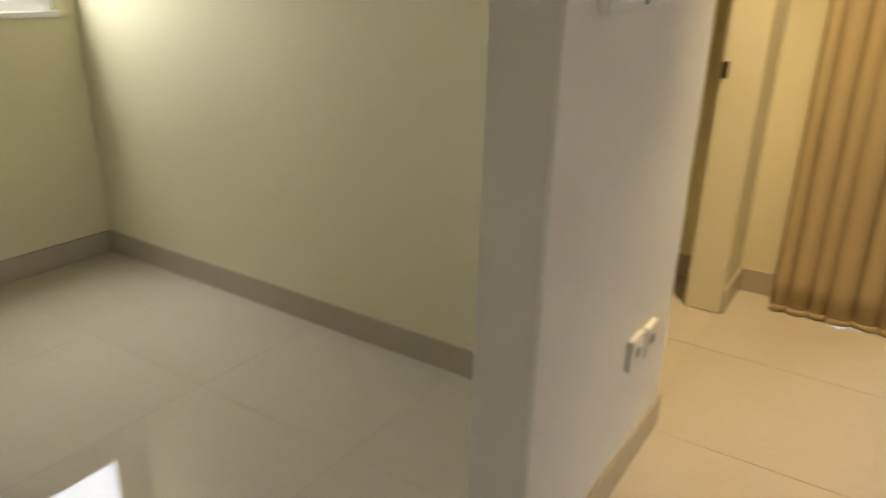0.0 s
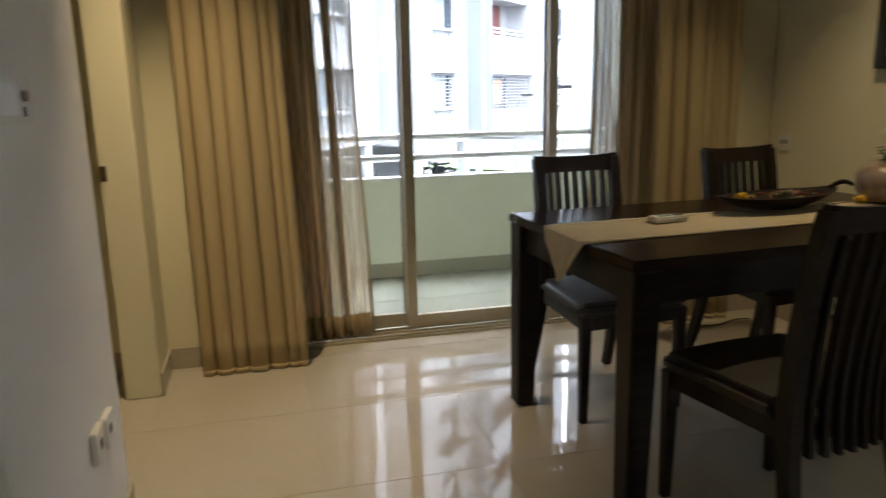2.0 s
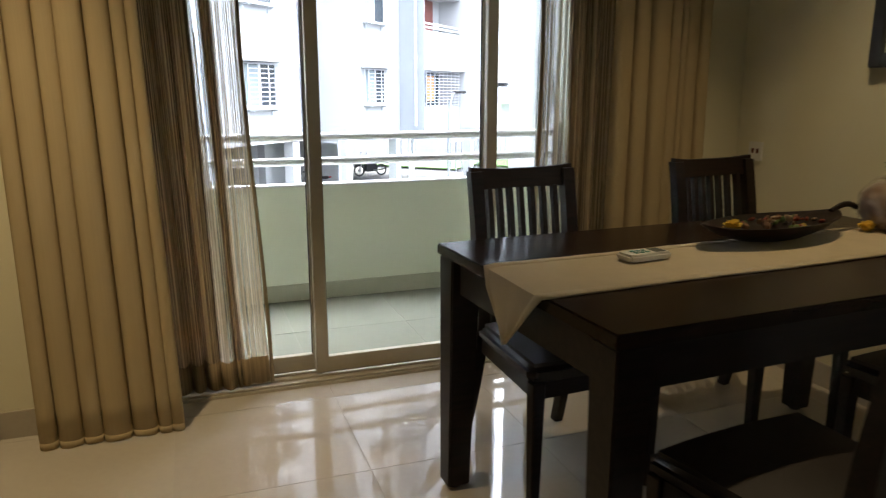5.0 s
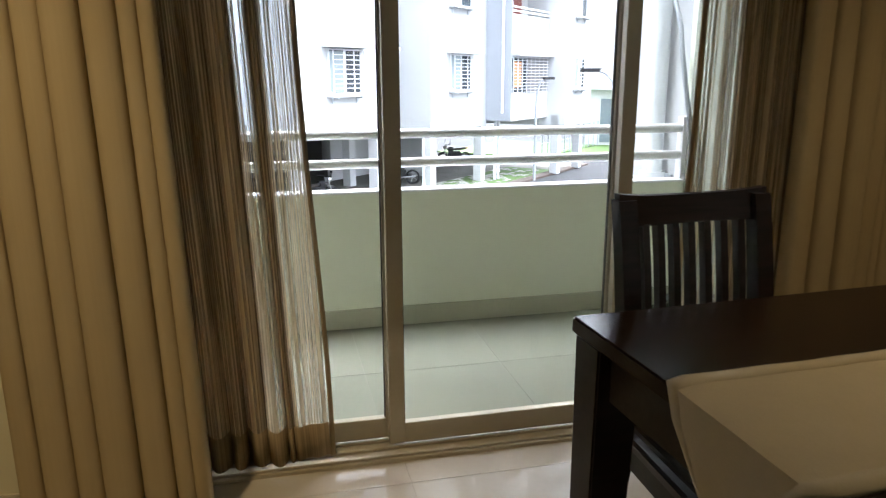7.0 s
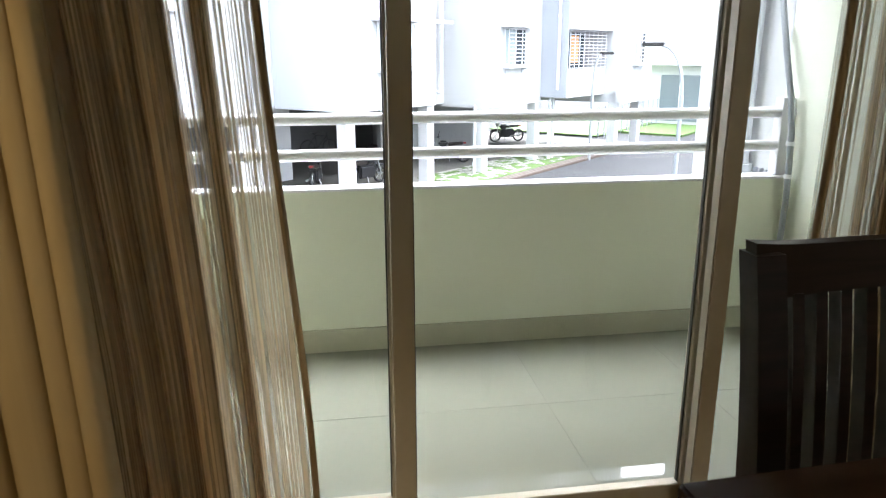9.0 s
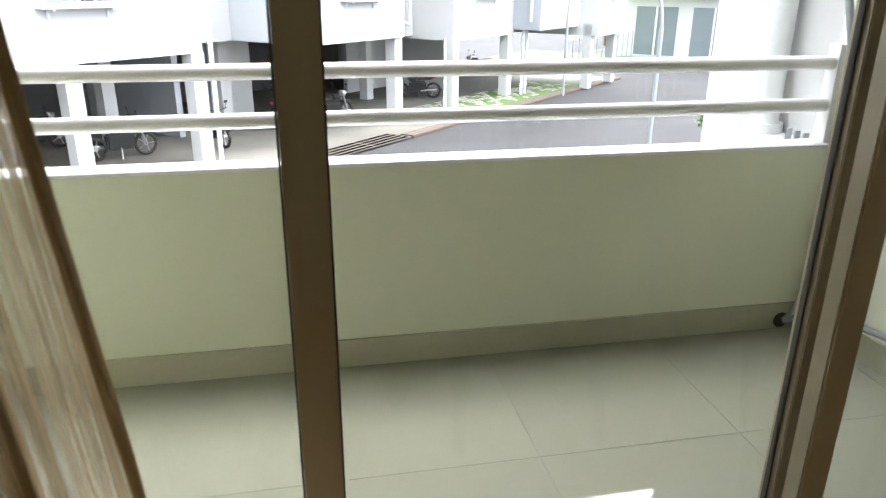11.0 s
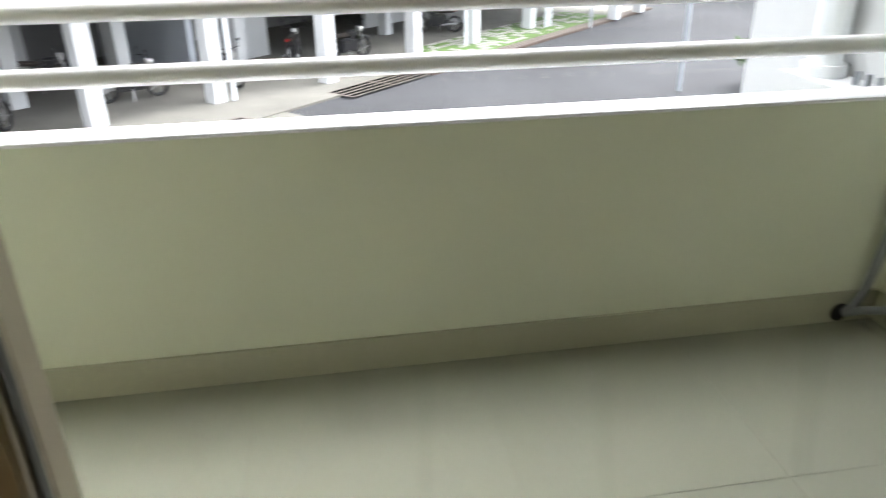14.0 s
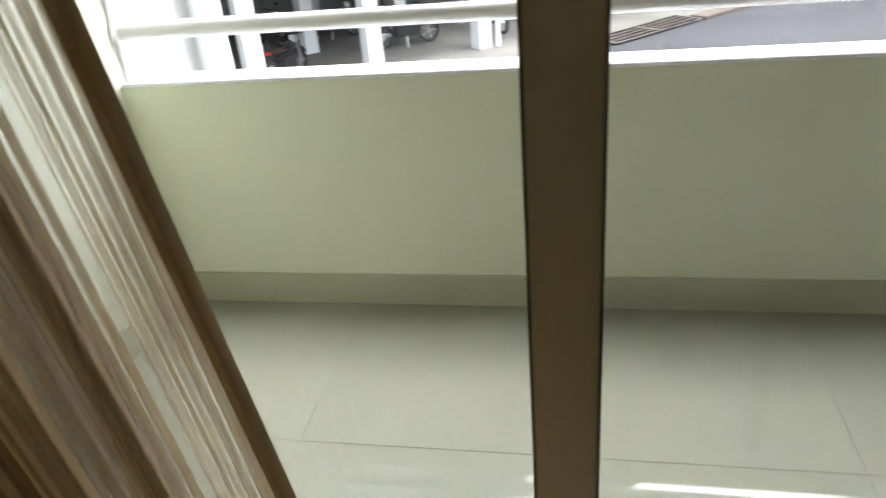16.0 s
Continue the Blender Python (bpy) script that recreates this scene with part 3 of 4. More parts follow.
def runner_cloth():
    """Linen runner with pointed ends: one lies on the table, the other hangs over its edge."""
    bm = bmesh.new()
    rng = random.Random(4)
    n, m_ = 46, 10
    grid = []
    for i in range(n + 1):
        s_ = -0.155 + 1.70 * i / n
        if s_ < 0:
            half = 0.158 * (1 + s_ / 0.157) + 0.002
        elif s_ > 1.30:
            half = 0.158 * max(0.02, 1 - (s_ - 1.30) / 0.26)
        else:
            half = 0.158
        line = []
        for k in range(m_ + 1):
            c = k / m_ * 2 - 1
            wob = 0.003 * math.sin(9 * s_ + 2 * c) * abs(c)
            skew = 0.055 * max(s_, 0)
            y = -1.398 + skew + c * half + wob
            if s_ >= 0:
                x, z = TX0 + s_ - 0.006, TH + 0.0035 + 0.0012 * math.sin(23 * s_ + 4 * c) ** 2
            else:
                bend = min(1, -s_ / 0.03)
                x, z = TX0 - 0.004 - 0.010 * bend - 0.012 * math.sin(3.4 * c) ** 2 * (-s_ / 0.155), TH + 0.0035 + s_ * bend
            line.append(bm.verts.new((x, y, z)))
        grid.append(line)
    for a, b in zip(grid, grid[1:]):
        for k in range(m_):
            bm.faces.new((a[k], a[k + 1], b[k + 1], b[k]))
    lines_ = [[v.co.copy() for v in line] for line in grid]
    ob = part("table_runner", bm, LINEN, smooth=True)
    so = ob.modifiers.new("thickness", "SOLIDIFY")
    so.thickness = 0.003
    for k in (0, m_ - 1):
        bm = bmesh.new()
        rows_ = [[bm.verts.new(p + Vector((0, 0, 0.0012 if p.z > TH else 0)) - Vector((0.0012 if p.z < TH else 0, 0, 0))) for p in line[k:k + 2]] for line in lines_]
        for a, b in zip(rows_, rows_[1:]):
            bm.faces.new((a[0], a[1], b[1], b[0]))
        he = part("hem", bm, LINEN, ob, smooth=True)
        so = he.modifiers.new("thickness", "SOLIDIFY")
        so.thickness = 0.0016
    return tagged(ob, "cream linen table runner hanging over the dark table's edge", "table runner")


runner_cloth()

remote = thing("remote_control", "white remote control lying on the table runner", "remote control", (0.648, -1.326, TH + 0.0065), 6)
WHITEP = mat("white_plastic", (0.72, 0.70, 0.64), 0.4, var=0.02)
GREENP = mat("green_plastic", (0.10, 0.28, 0.22), 0.4)
boxpart("case", (-0.068, -0.031, 0), (0.068, 0.031, 0.02), WHITEP, remote, bevel=0.006)
boxpart("screen", (0.022, -0.02, 0.0202), (0.056, 0.02, 0.0215), mat("grey_display", (0.16, 0.18, 0.17), 0.2), remote)
for a in range(3):
    for b in range(2):
        boxpart("button", (-0.04 + a * 0.018, -0.015 + b * 0.018, 0.0202), (-0.028 + a * 0.018, -0.005 + b * 0.018, 0.0225), GREENP, remote, bevel=0.001)

# boat-shaped dish with a curled handle
dish = thing("serving_dish", "dark wooden boat-shaped dish with potpourri and a curled handle", "dish", (1.160, -1.235, TH + 0.0065), 8)
bm = bmesh.new()
rings = []
for k, z in ((0.22, 0.0), (0.48, 0.006), (0.78, 0.028), (1.0, 0.056), (0.96, 0.057), (0.74, 0.036), (0.4, 0.018), (0.02, 0.014)):
    ring = []
    for a in range(44):
        t_ = 2 * math.pi * a / 44
        c, sn = math.cos(t_), math.sin(t_)
        tip = abs(c) ** 7
        ring.append(bm.verts.new((0.292 * c * k, 0.112 * sn * abs(sn) ** 0.35 * k, z * (1 + 0.22 * tip))))
    rings.append(ring)
for q, r in zip(rings, rings[1:]):
    for a in range(44):
        bm.faces.new((q[a], q[(a + 1) % 44], r[(a + 1) % 44], r[a]))
bm.faces.new(rings[0])
bm.faces.new(rings[-1])
part("bowl", bm, WOOD, dish, smooth=True)
bm = bmesh.new()
tube(bm, [(0.262 + 0.125 * k / 10, 0, 0.062 + 0.020 * math.sin(math.pi * k / 10 * 0.78) - 0.008 * (k / 10) ** 4) for k in range(11)], 0.009)
part("handle", bm, WOOD, dish, "curled dark handle", True)
PETALS = [mat("dried_" + n, c, 0.8, var=0.2) for n, c in (("yellow", (0.62, 0.42, 0.05)), ("red", (0.30, 0.07, 0.04)), ("green", (0.12, 0.17, 0.05)), ("brown", (0.22, 0.12, 0.06)), ("pale", (0.45, 0.35, 0.22)))]
rng = random.Random(9)
for k in range(46):
    bm = bmesh.new()
    a, r = rng.uniform(0, 2 * math.pi), math.sqrt(rng.uniform(0, 1))
    x, y = 0.20 * r * math.cos(a), 0.074 * r * math.sin(a)
    bmesh.ops.create_icosphere(bm, subdivisions=1, radius=1)
    sz = rng.uniform(0.008, 0.015)
    bmesh.ops.transform(bm, matrix=Matrix.LocRotScale((x, y, 0.042 + 0.014 * (1 - r) + rng.uniform(0, 0.008)), Euler((rng.uniform(0, 3), rng.uniform(0, 3), rng.uniform(0, 3))), (sz, sz * 0.8, sz * 0.45)), verts=bm.verts)
    part("petal", bm, PETALS[0 if k in (3, 7) else rng.randrange(1, 5)], dish)


def bloom(name, centre, r, material, parent, count=16, seed=1):
    """A flower head of cupped petals."""
    rg = random.Random(seed)
    bm = bmesh.new()
    for k in range(count):
        a = k * 2.4
        lean = 0.25 + 0.95 * k / count
        h = r * (1.15 - 0.35 * k / count)
        wid = r * 0.55
        out = Vector((math.cos(a), math.sin(a), 0))
        side = Vector((-math.sin(a), math.cos(a), 0))
        rows_ = []
        for q in range(4):
            v = q / 3
            p = Vector(centre) + out * (r * 0.10 + math.sin(lean) * h * v) + Vector((0, 0, h * v * math.cos(lean) * (1 - 0.25 * v)))
            ww = wid * math.sin(math.pi * (0.18 + 0.68 * v))
            rows_.append([bm.verts.new(p + side * ww * e + out * (-0.3 * ww * abs(e))) for e in (-1, 0, 1)])
        for p, q in zip(rows_, rows_[1:]):
            for e in range(2):
                bm.faces.new((p[e], p[e + 1], q[e + 1], q[e]))
    return part(name, bm, material, parent, smooth=True)


YELLOW = mat("fresh_yellow_petal", (0.80, 0.56, 0.05), 0.7, var=0.15)
bloom("blossom", (-0.185, -0.01, 0.045), 0.036, YELLOW, dish, 10, 5)
loose = thing("loose_flower", "small yellow flower lying on the table runner", "flower", (1.535, -1.235, TH + 0.0065))
bloom("petals", (0, 0, 0.002), 0.036, YELLOW, loose, 10, 3)

vase = thing("vase", "squat brown vase wrapped in creased clear film with white flowers", "vase", (1.655, -1.245, TH + 0.0065))
CLAY = mat("brown_streaked_glaze", (0.20, 0.12, 0.07), 0.35, var=0.35, scale=9, fine=50)
FILM = film_mat("creased_clear_film")
bm = bmesh.new()
lathe(bm, [(0.06, 0.0), (0.088, 0.01), (0.107, 0.04), (0.113, 0.075), (0.108, 0.11), (0.082, 0.138), (0.05, 0.15), (0.04, 0.145)], 32)
part("pot", bm, CLAY, vase, smooth=True)
bm = bmesh.new()
seg, crease = 64, random.Random(31)
PROFILE = ((0.100, 0.016), (0.111, 0.036), (0.116, 0.06), (0.118, 0.085), (0.115, 0.108), (0.104, 0.130), (0.088, 0.146), (0.066, 0.158), (0.05, 0.163))
wave = [(crease.randint(3, 13), crease.uniform(0, 6.28), crease.uniform(0.4, 1.0)) for _ in range(7)]
rings = []
for i, (r, z) in enumerate(PROFILE):
    ring = []
    for k in range(seg):
        t_ = 2 * math.pi * k / seg
        dent = sum(am * math.sin(fq * t_ + ph + 0.8 * i) for fq, ph, am in wave) / 7 + 0.5 * abs(math.sin(5.5 * t_ + 1.1 * i))
        ring.append(bm.verts.new(((r + 0.009 * dent) * math.cos(t_), (r + 0.009 * dent) * math.sin(t_), z + 0.006 * math.sin(3 * t_ + i) * (i > 4))))
    rings.append(ring)
for q, r in zip(rings, rings[1:]):
    for k in range(seg):
        bm.faces.new((q[k], q[(k + 1) % seg], r[(k + 1) % seg], r[k]))
part("film_wrap", bm, FILM, vase, "creased shiny film")
LEAF = mat("dark_green_leaf", (0.06, 0.12, 0.04), 0.5, var=0.3)
PETALW = cloth_mat("white_petal", (0.90, 0.88, 0.78), 0.35)
HEADS = ((0.0, 0.01, 0.252, 0.048), (-0.036, -0.03, 0.212, 0.034), (0.050, 0.012, 0.226, 0.034))
for k, (x, y, z, r) in enumerate(HEADS):
    bm = bmesh.new()
    tube(bm, [(x * v, y * v, 0.13 + (z - 0.13) * v) for v in (0, 0.35, 0.7, 1)], 0.0025, 6)
    st = part("stem", bm, LEAF, vase)
    bloom("flower_head", (x, y, z), r, PETALW, st, 18, k)
rng = random.Random(21)
for k in range(70):
    bm = bmesh.new()
    a = rng.uniform(0, 6.28)
    z = rng.uniform(0.155, 0.245)
    r0 = rng.uniform(0.004, 0.034)
    base = Vector((r0 * math.cos(a), r0 * math.sin(a), z))
    out = Vector((math.cos(a), math.sin(a), rng.uniform(-0.4, 0.5))).normalized()
    side = out.cross(Vector((0, 0, 1))).normalized()
    ln, wd = rng.uniform(0.022, 0.042), rng.uniform(0.009, 0.015)
    up = out.cross(side) * 0.004
    c = [base, base + out * ln * 0.5 + side * wd, base + out * ln, base + out * ln * 0.5 - side * wd]
    mid = base + out * ln * 0.5 + up
    vs = [bm.verts.new(p) for p in c]
    vm = bm.verts.new(mid)
    for q in range(4):
        bm.faces.new((vs[q], vs[(q + 1) % 4], vm))
    part("leaf", bm, LEAF, vase)

# ---- on the walls ----
PY0, PY1, PZ0, PZ1 = -1.658, -0.822, 1.284, 1.994
pict = thing("picture", "framed blue and grey still-life print in a black wooden frame", "picture", (XR - 0.001, (PY0 + PY1) / 2, PZ0))
hw, ph = (PY1 - PY0) / 2, PZ1 - PZ0
FR = mat("black_frame_lacquer", (0.018, 0.014, 0.012), 0.3)
for s_ in (-1, 1):
    a, b = sorted((s_ * hw, s_ * (hw - 0.052)))
    boxpart("frame_side", (-0.032, a, 0), (0, b, ph), FR, pict, bevel=0.004)
for a, b in ((0, 0.052), (ph - 0.052, ph)):
    boxpart("frame_rail", (-0.0315, -hw + 0.0525, a), (-0.0005, hw - 0.0525, b), FR, pict, bevel=0.004)
MATB = mat("cream_mount_board", (0.66, 0.62, 0.48), 0.9, var=0.03)
boxpart("mount", (-0.012, -hw + 0.05, 0.05), (-0.004, hw - 0.05, ph - 0.05), MATB, pict)
C1 = mat("print_pale", (0.46, 0.46, 0.42), 0.8, var=0.06)
C2 = mat("print_slate", (0.055, 0.07, 0.10), 0.8, var=0.1)
C3 = mat("print_blue_grey", (0.16, 0.20, 0.27), 0.8, var=0.1)
C4 = mat("print_light_blue", (0.28, 0.33, 0.40), 0.8, var=0.1)
C5 = mat("print_red_brown", (0.22, 0.08, 0.06), 0.8, var=0.1)
C6 = mat("print_black", (0.035, 0.035, 0.04), 0.8, var=0.1)
pw = hw - 0.105
boxpart("print", (-0.0135, -pw, 0.105), (-0.0121, pw, ph - 0.105), C1, pict)


def patch(pts, material, lift):
    """A flat colour field of the print; points as shares of the print's width (from its window end) and height."""
    bm = bmesh.new()
    h_ = ph - 0.21
    f = [bm.verts.new((-0.0137 - lift * 0.0002, pw - a * 2 * pw, 0.105 + b * h_)) for a, b in pts]
    bm.faces.new(f)
    got = bmesh.ops.extrude_face_region(bm, geom=list(bm.faces))
    for v in got["geom"]:
        if isinstance(v, bmesh.types.BMVert):
            v.co.x -= 0.00015
    part("print_field", bm, material, pict)


def oval(cx, cy, rx, ry, n=24):
    return [(cx + rx * math.cos(2 * math.pi * k / n), cy + ry * math.sin(2 * math.pi * k / n)) for k in range(n)]


patch([(0, 0), (0.45, 0), (0.45, 0.13), (0, 0.13)], C3, 1)
patch([(0.42, 0), (1, 0), (1, 0.30), (0.42, 0.30)], C2, 2)
patch([(0.66, 0.005), (0.995, 0.005), (0.995, 0.295), (0.66, 0.295)], C6, 3)
patch([(0.55, 0.30), (0.9, 0.30), (0.98, 0.62), (0.92, 0.98), (0.6, 0.98), (0.52, 0.62)], C2, 3)
patch(oval(0.48, 0.50, 0.21, 0.20), C3, 4)
patch([(0.29, 0.42), (0.67, 0.42), (0.66, 0.50), (0.30, 0.50)], C4, 5)
patch([(0.12, 0.0), (0.40, 0.02), (0.40, 0.20), (0.12, 0.17)], C4, 6)
patch([(0.08, 0.20), (0.12, 0.17), (0.40, 0.20), (0.44, 0.27)], C3, 7)
for k in range(6):
    patch([(0.02, 0.30 + 0.035 * k), (0.36 - 0.02 * k, 0.32 + 0.035 * k), (0.36 - 0.02 * k, 0.328 + 0.035 * k), (0.02, 0.308 + 0.035 * k)], C4, 8)
for cx, cy in ((0.70, 0.52), (0.84, 0.60), (0.72, 0.38), (0.70, 0.78)):
    for k in range(5):
        a = k * 1.257 + cx * 9
        dx, dy = math.cos(a), math.sin(a)
        patch([(cx - dy * 0.012, cy + dx * 0.012), (cx + dx * 0.08, cy + dy * 0.09), (cx + dy * 0.012, cy - dx * 0.012)], C1, 9)
for k in range(5):
    x = 0.10 + 0.05 * k
    patch([(x, 0.46), (x + 0.012, 0.46), (x + 0.05 - 0.02 * k, 0.80), (x + 0.035 - 0.02 * k, 0.80)], C5, 10)
    patch(oval(x + 0.04 - 0.02 * k, 0.80, 0.025, 0.035, 10), C5, 11)
pg = boxpart("pane", (-0.022, -hw + 0.05, 0.05), (-0.019, hw - 0.05, ph - 0.05), GLASS, pict, "clear picture glass")
pg.visible_shadow = False

sock = thing("wall_socket", "small white wall socket with two dark red holes", "socket", (XR - 0.0005, -0.285, 0.935))
boxpart("plate", (-0.009, -0.042, -0.042), (0, 0.042, 0.042), WHITEP, sock, bevel=0.003)
DKR = mat("dark_red_plastic", (0.10, 0.015, 0.012), 0.4)
for y in (-0.014, 0.014):
    boxpart("hole", (-0.0105, y - 0.007, -0.008), (-0.0085, y + 0.007, 0.012), DKR, sock)

switch = thing("switch_plate", "white switch plate with rockers and a small knob", "switch", (XL + 0.0005, -2.005, 1.215))
boxpart("box", (0, -0.112, -0.043), (0.014, 0.112, 0.043), PALE, switch, bevel=0.004)
boxpart("plate", (0.0142, -0.115, -0.046), (0.022, 0.115, 0.046), WHITEP, switch, bevel=0.004)
for k in range(3):
    boxpart("rocker", (0.0222, -0.085 + k * 0.036, -0.028), (0.026, -0.053 + k * 0.036, 0.028), RAILW, switch, bevel=0.002)
bm = bmesh.new()
cyl(bm, (0.0222, 0.055, 0.006), (0.031, 0.055, 0.006), 0.011, 0.010, 16)
part("knob", bm, mat("dim_chrome", (0.35, 0.30, 0.25), 0.25, 0.8), switch, "chrome knob", True)
boxpart("indicator", (0.0222, 0.048, -0.032), (0.0245, 0.062, -0.014), BLACK, switch)
for y, z in ((-1.685, 0.385), (-1.575, 0.375)):
    so_ = thing("wall_socket", "white low wall socket above the skirting", "socket", (XL + 0.0005, y, z), group="low sockets")
    boxpart("plate", (0, -0.042, -0.042), (0.016, 0.042, 0.042), WHITEP, so_, bevel=0.003)
    boxpart("hole", (0.0162, -0.012, -0.012), (0.0175, 0.012, 0.012), BLACK, so_)

win = setting(thing("window_1", "small aluminium side room window", "window"), "small aluminium side room window", "window")
WF = RAILW
for lo, hi in (((-3.70, -2.08, 1.06), (-3.66, -2.04, 2.2)), ((-3.70, -1.60, 1.06), (-3.66, -1.56, 2.2)), ((-3.70, -2.04, 1.06), (-3.66, -1.60, 1.10)), ((-3.70, -2.04, 2.16), (-3.66, -1.60, 2.2))):
    boxpart("window_frame", lo, hi, WF, win)
boxpart("window_sill", (-3.65, -2.10, 1.035), (-3.625, -1.55, 1.058), WF, win, bevel=0.003)

cable = bmesh.new()
tube(cable, [(1.30 + 0.05 * k, -0.34 + 0.03 * math.sin(k * 0.9), 0.0035) for k in range(11)], 0.003, 6)
tagged(part("cable", cable, RUBBER, smooth=True), "thin black cable lying on the floor by the drape", "cable")

# ---- balcony conduit ----
GREYC = mat("grey_conduit", (0.30, 0.32, 0.34), 0.5, var=0.1)
cond = thing("cable_conduit", "grey flexible conduit running down the balcony corner", "conduit", (0, 0, 0))
bm = bmesh.new()
tube(bm, [(1.90, 1.66, 1.62), (1.87, 1.53, 1.47), (1.835, 1.44, 1.33), (1.815, 1.36, 1.18), (1.812, 1.29, 1.0), (1.815, 1.262, 0.85), (1.818, 1.255, 0.70), (1.82, 1.25, 0.55), (1.818, 1.252, 0.40), (1.812, 1.258, 0.27), (1.80, 1.262, 0.15), (1.785, 1.262, 0.08), (1.765, 1.265, 0.03), (1.745, 1.275, 0.008)], 0.0135, 10)
part("tube", bm, GREYC, cond, smooth=True)
bm = bmesh.new()
tube(bm, [(1.745, 1.275, 0.006), (1.775, 1.235, 0.035), (1.805, 1.17, 0.068), (1.82, 1.09, 0.088), (1.828, 1.0, 0.104), (1.836, 0.90, 0.116), (1.842, 0.80, 0.120), (1.8465, 0.70, 0.120), (1.8475, 0.615, 0.118)], 0.0125, 10)
part("branch_tube", bm, GREYC, cond, smooth=True)
for x, y, z in ((1.812, 1.258, 0.30), (1.816, 1.262, 0.80), (1.818, 1.255, 0.66)):
    rod("clamp", (x, y, z), (x + 0.001, y, z + 0.018), 0.0175, RAILW, cond, "white clamp")
hole = tagged(rod("drain_outlet", (1.735, BY - 0.0125, 0.008), (1.735, BY + 0.004, 0.008), 0.030, BLACK, seg=20), "round dark drain outlet in the balcony skirting", "drain")

# ---- outside: ground and the opposite block ----
G = -3.30
R2 = math.sqrt(0.5)


def uw(u, w, z=0.0):
    """Plan of the opposite block: u runs along its front, w out of it towards us."""
    return Vector(((u + w) * R2, (u - w) * R2, z))


TURN = pose(0, 0, 0, 0, 0, 45) @ Matrix.Diagonal((1, -1, 1, 1))


def ubox(name, lo, hi, material, parent=None, label="", bevel=0.0):
    bm = bmesh.new()
    vs = box(bm, lo, hi, bevel)
    for v in bm.verts:
        v.co = uw(*v.co)
    return part(name, bm, material, parent, label)


setting(boxpart("ground", (-400, -400, G - 0.3), (400, 400, G), ASPHALT), "grey asphalt road and yard", "ground")
setting(ubox("pavement", (-12, -34, G + 0.002), (34, -12.5, G + 0.06), CONCRETE), "worn concrete paving under the opposite block", "pavement")
setting(ubox("pavement", (-12, -12.5, G + 0.002), (11.4, -11.9, G + 0.03), CONCRETE), "worn concrete apron beside the drain", "pavement")

# covered drain between paving and road
# Flat black sheet under the bars stands for the drain's shaded depth.
DRAIN_SHADE = mat("drain_shade_black", (0.006, 0.006, 0.006), 1.0, spec=0.0)
for u0, u1 in ((8.2, 10.4), (13.3, 16.6)):
    dr = thing("drain_grating", "rusty steel drain grating between paving and road", "grating", (0, 0, 0), group="drain gratings")
    ubox("shade_sheet", (u0, -12.98, G + 0.0605), (u1, -12.02, G + 0.063), DRAIN_SHADE, dr)
    for k in range(5):
        w0 = -12.97 + 0.222 * k
        ubox("bar", (u0, w0, G + 0.0632), (u1, w0 + 0.06, G + 0.0652), STEEL, dr)
    for k in range(3):
        u_ = u0 + (u1 - u0) * k / 2
        ubox("cross_bar", (u_ - 0.03, -12.98, G + 0.0654), (u_ + 0.03, -12.02, G + 0.0675), STEEL, dr)
kerb = setting(ubox("kerb", (16.7, -12.5, G + 0.002), (34, -12.0, G + 0.08), mat("brown_kerb", (0.07, 0.05, 0.04), 0.9, var=0.4)), "dark slotted drain kerb along the road", "kerb")
for k in range(3):
    ubox("kerb_bar", (16.7, -12.47 + 0.17 * k, G + 0.0805), (34, -12.40 + 0.17 * k, G + 0.10), STEEL, kerb)

# grass between paving blocks
PAVER = mat("grass_paver", (0.30, 0.295, 0.27), 0.9, var=0.2)
setting(ubox("lawn", (19.0, -14.9, G + 0.0605), (30.5, -12.55, G + 0.09), GRASS), "patchy grass between paving blocks", "grass")
lattice = random.Random(17)
bm = bmesh.new()
for a in range(38):
    for b in range(8):
        u0, w0 = 19.0 + a * 0.30, -14.9 + b * 0.29
        if lattice.random() < 0.75 - 0.012 * a:
            for v in box(bm, (u0, w0, G + 0.0905), (u0 + 0.2, w0 + 0.19, G + 0.115)):
                v.co = uw(*v.co)
tagged(part("paving_blocks", bm, PAVER), "pale lattice paving blocks set in grass", "paving", kind="stuff")
setting(ubox("lawn", (35, -22, G + 0.0605), (44, -15.2, G + 0.12), GRASS), "green lawn beyond the stilts", "grass")
setting(ubox("lawn", (38, -15, G + 0.002), (60, -11.5, G + 0.12), GRASS), "green verge along the road", "grass")

# ---- opposite block ----
block = thing("apartment_building", "white apartment block on stilts with grilled windows", "building")
TOP = 22.2
BARS = mat("white_grille", (0.70, 0.71, 0.72), 0.5)
ubox("wall", (14.13, -24, -0.52), (18.41, -13.6, TOP), WHITE, block)
ubox("wall", (18.42, -24, -0.70), (21.35, -15.4, TOP), WHITE, block)
ubox("wall", (21.36, -24, -0.82), (25.72, -13.6, TOP), WHITE, block)
ubox("wall", (25.73, -24, -0.62), (29.4, -13.5, TOP), WHITE, block)
ubox("wall", (29.41, -24, -1.0), (32.6, -11.5, TOP), WHITE, block)
ubox("wall", (11.21, -24, -0.52), (14.12, -16.7, TOP), WHITE, block)
ubox("wall", (-2, -24, -0.52), (11.2, -14.4, TOP), WHITE, block)
ubox("side_panel", (25.66, -13.595, -0.62), (25.715, -12.4, TOP), GREY, block, "dark grey painted side")
# Light grey here puts the shade of this white side into its colour.
ubox("side_panel", (14.08, -16.69, -0.50), (14.125, -13.62, TOP), LGREY, block, "side coloured light grey to stand for its shade")
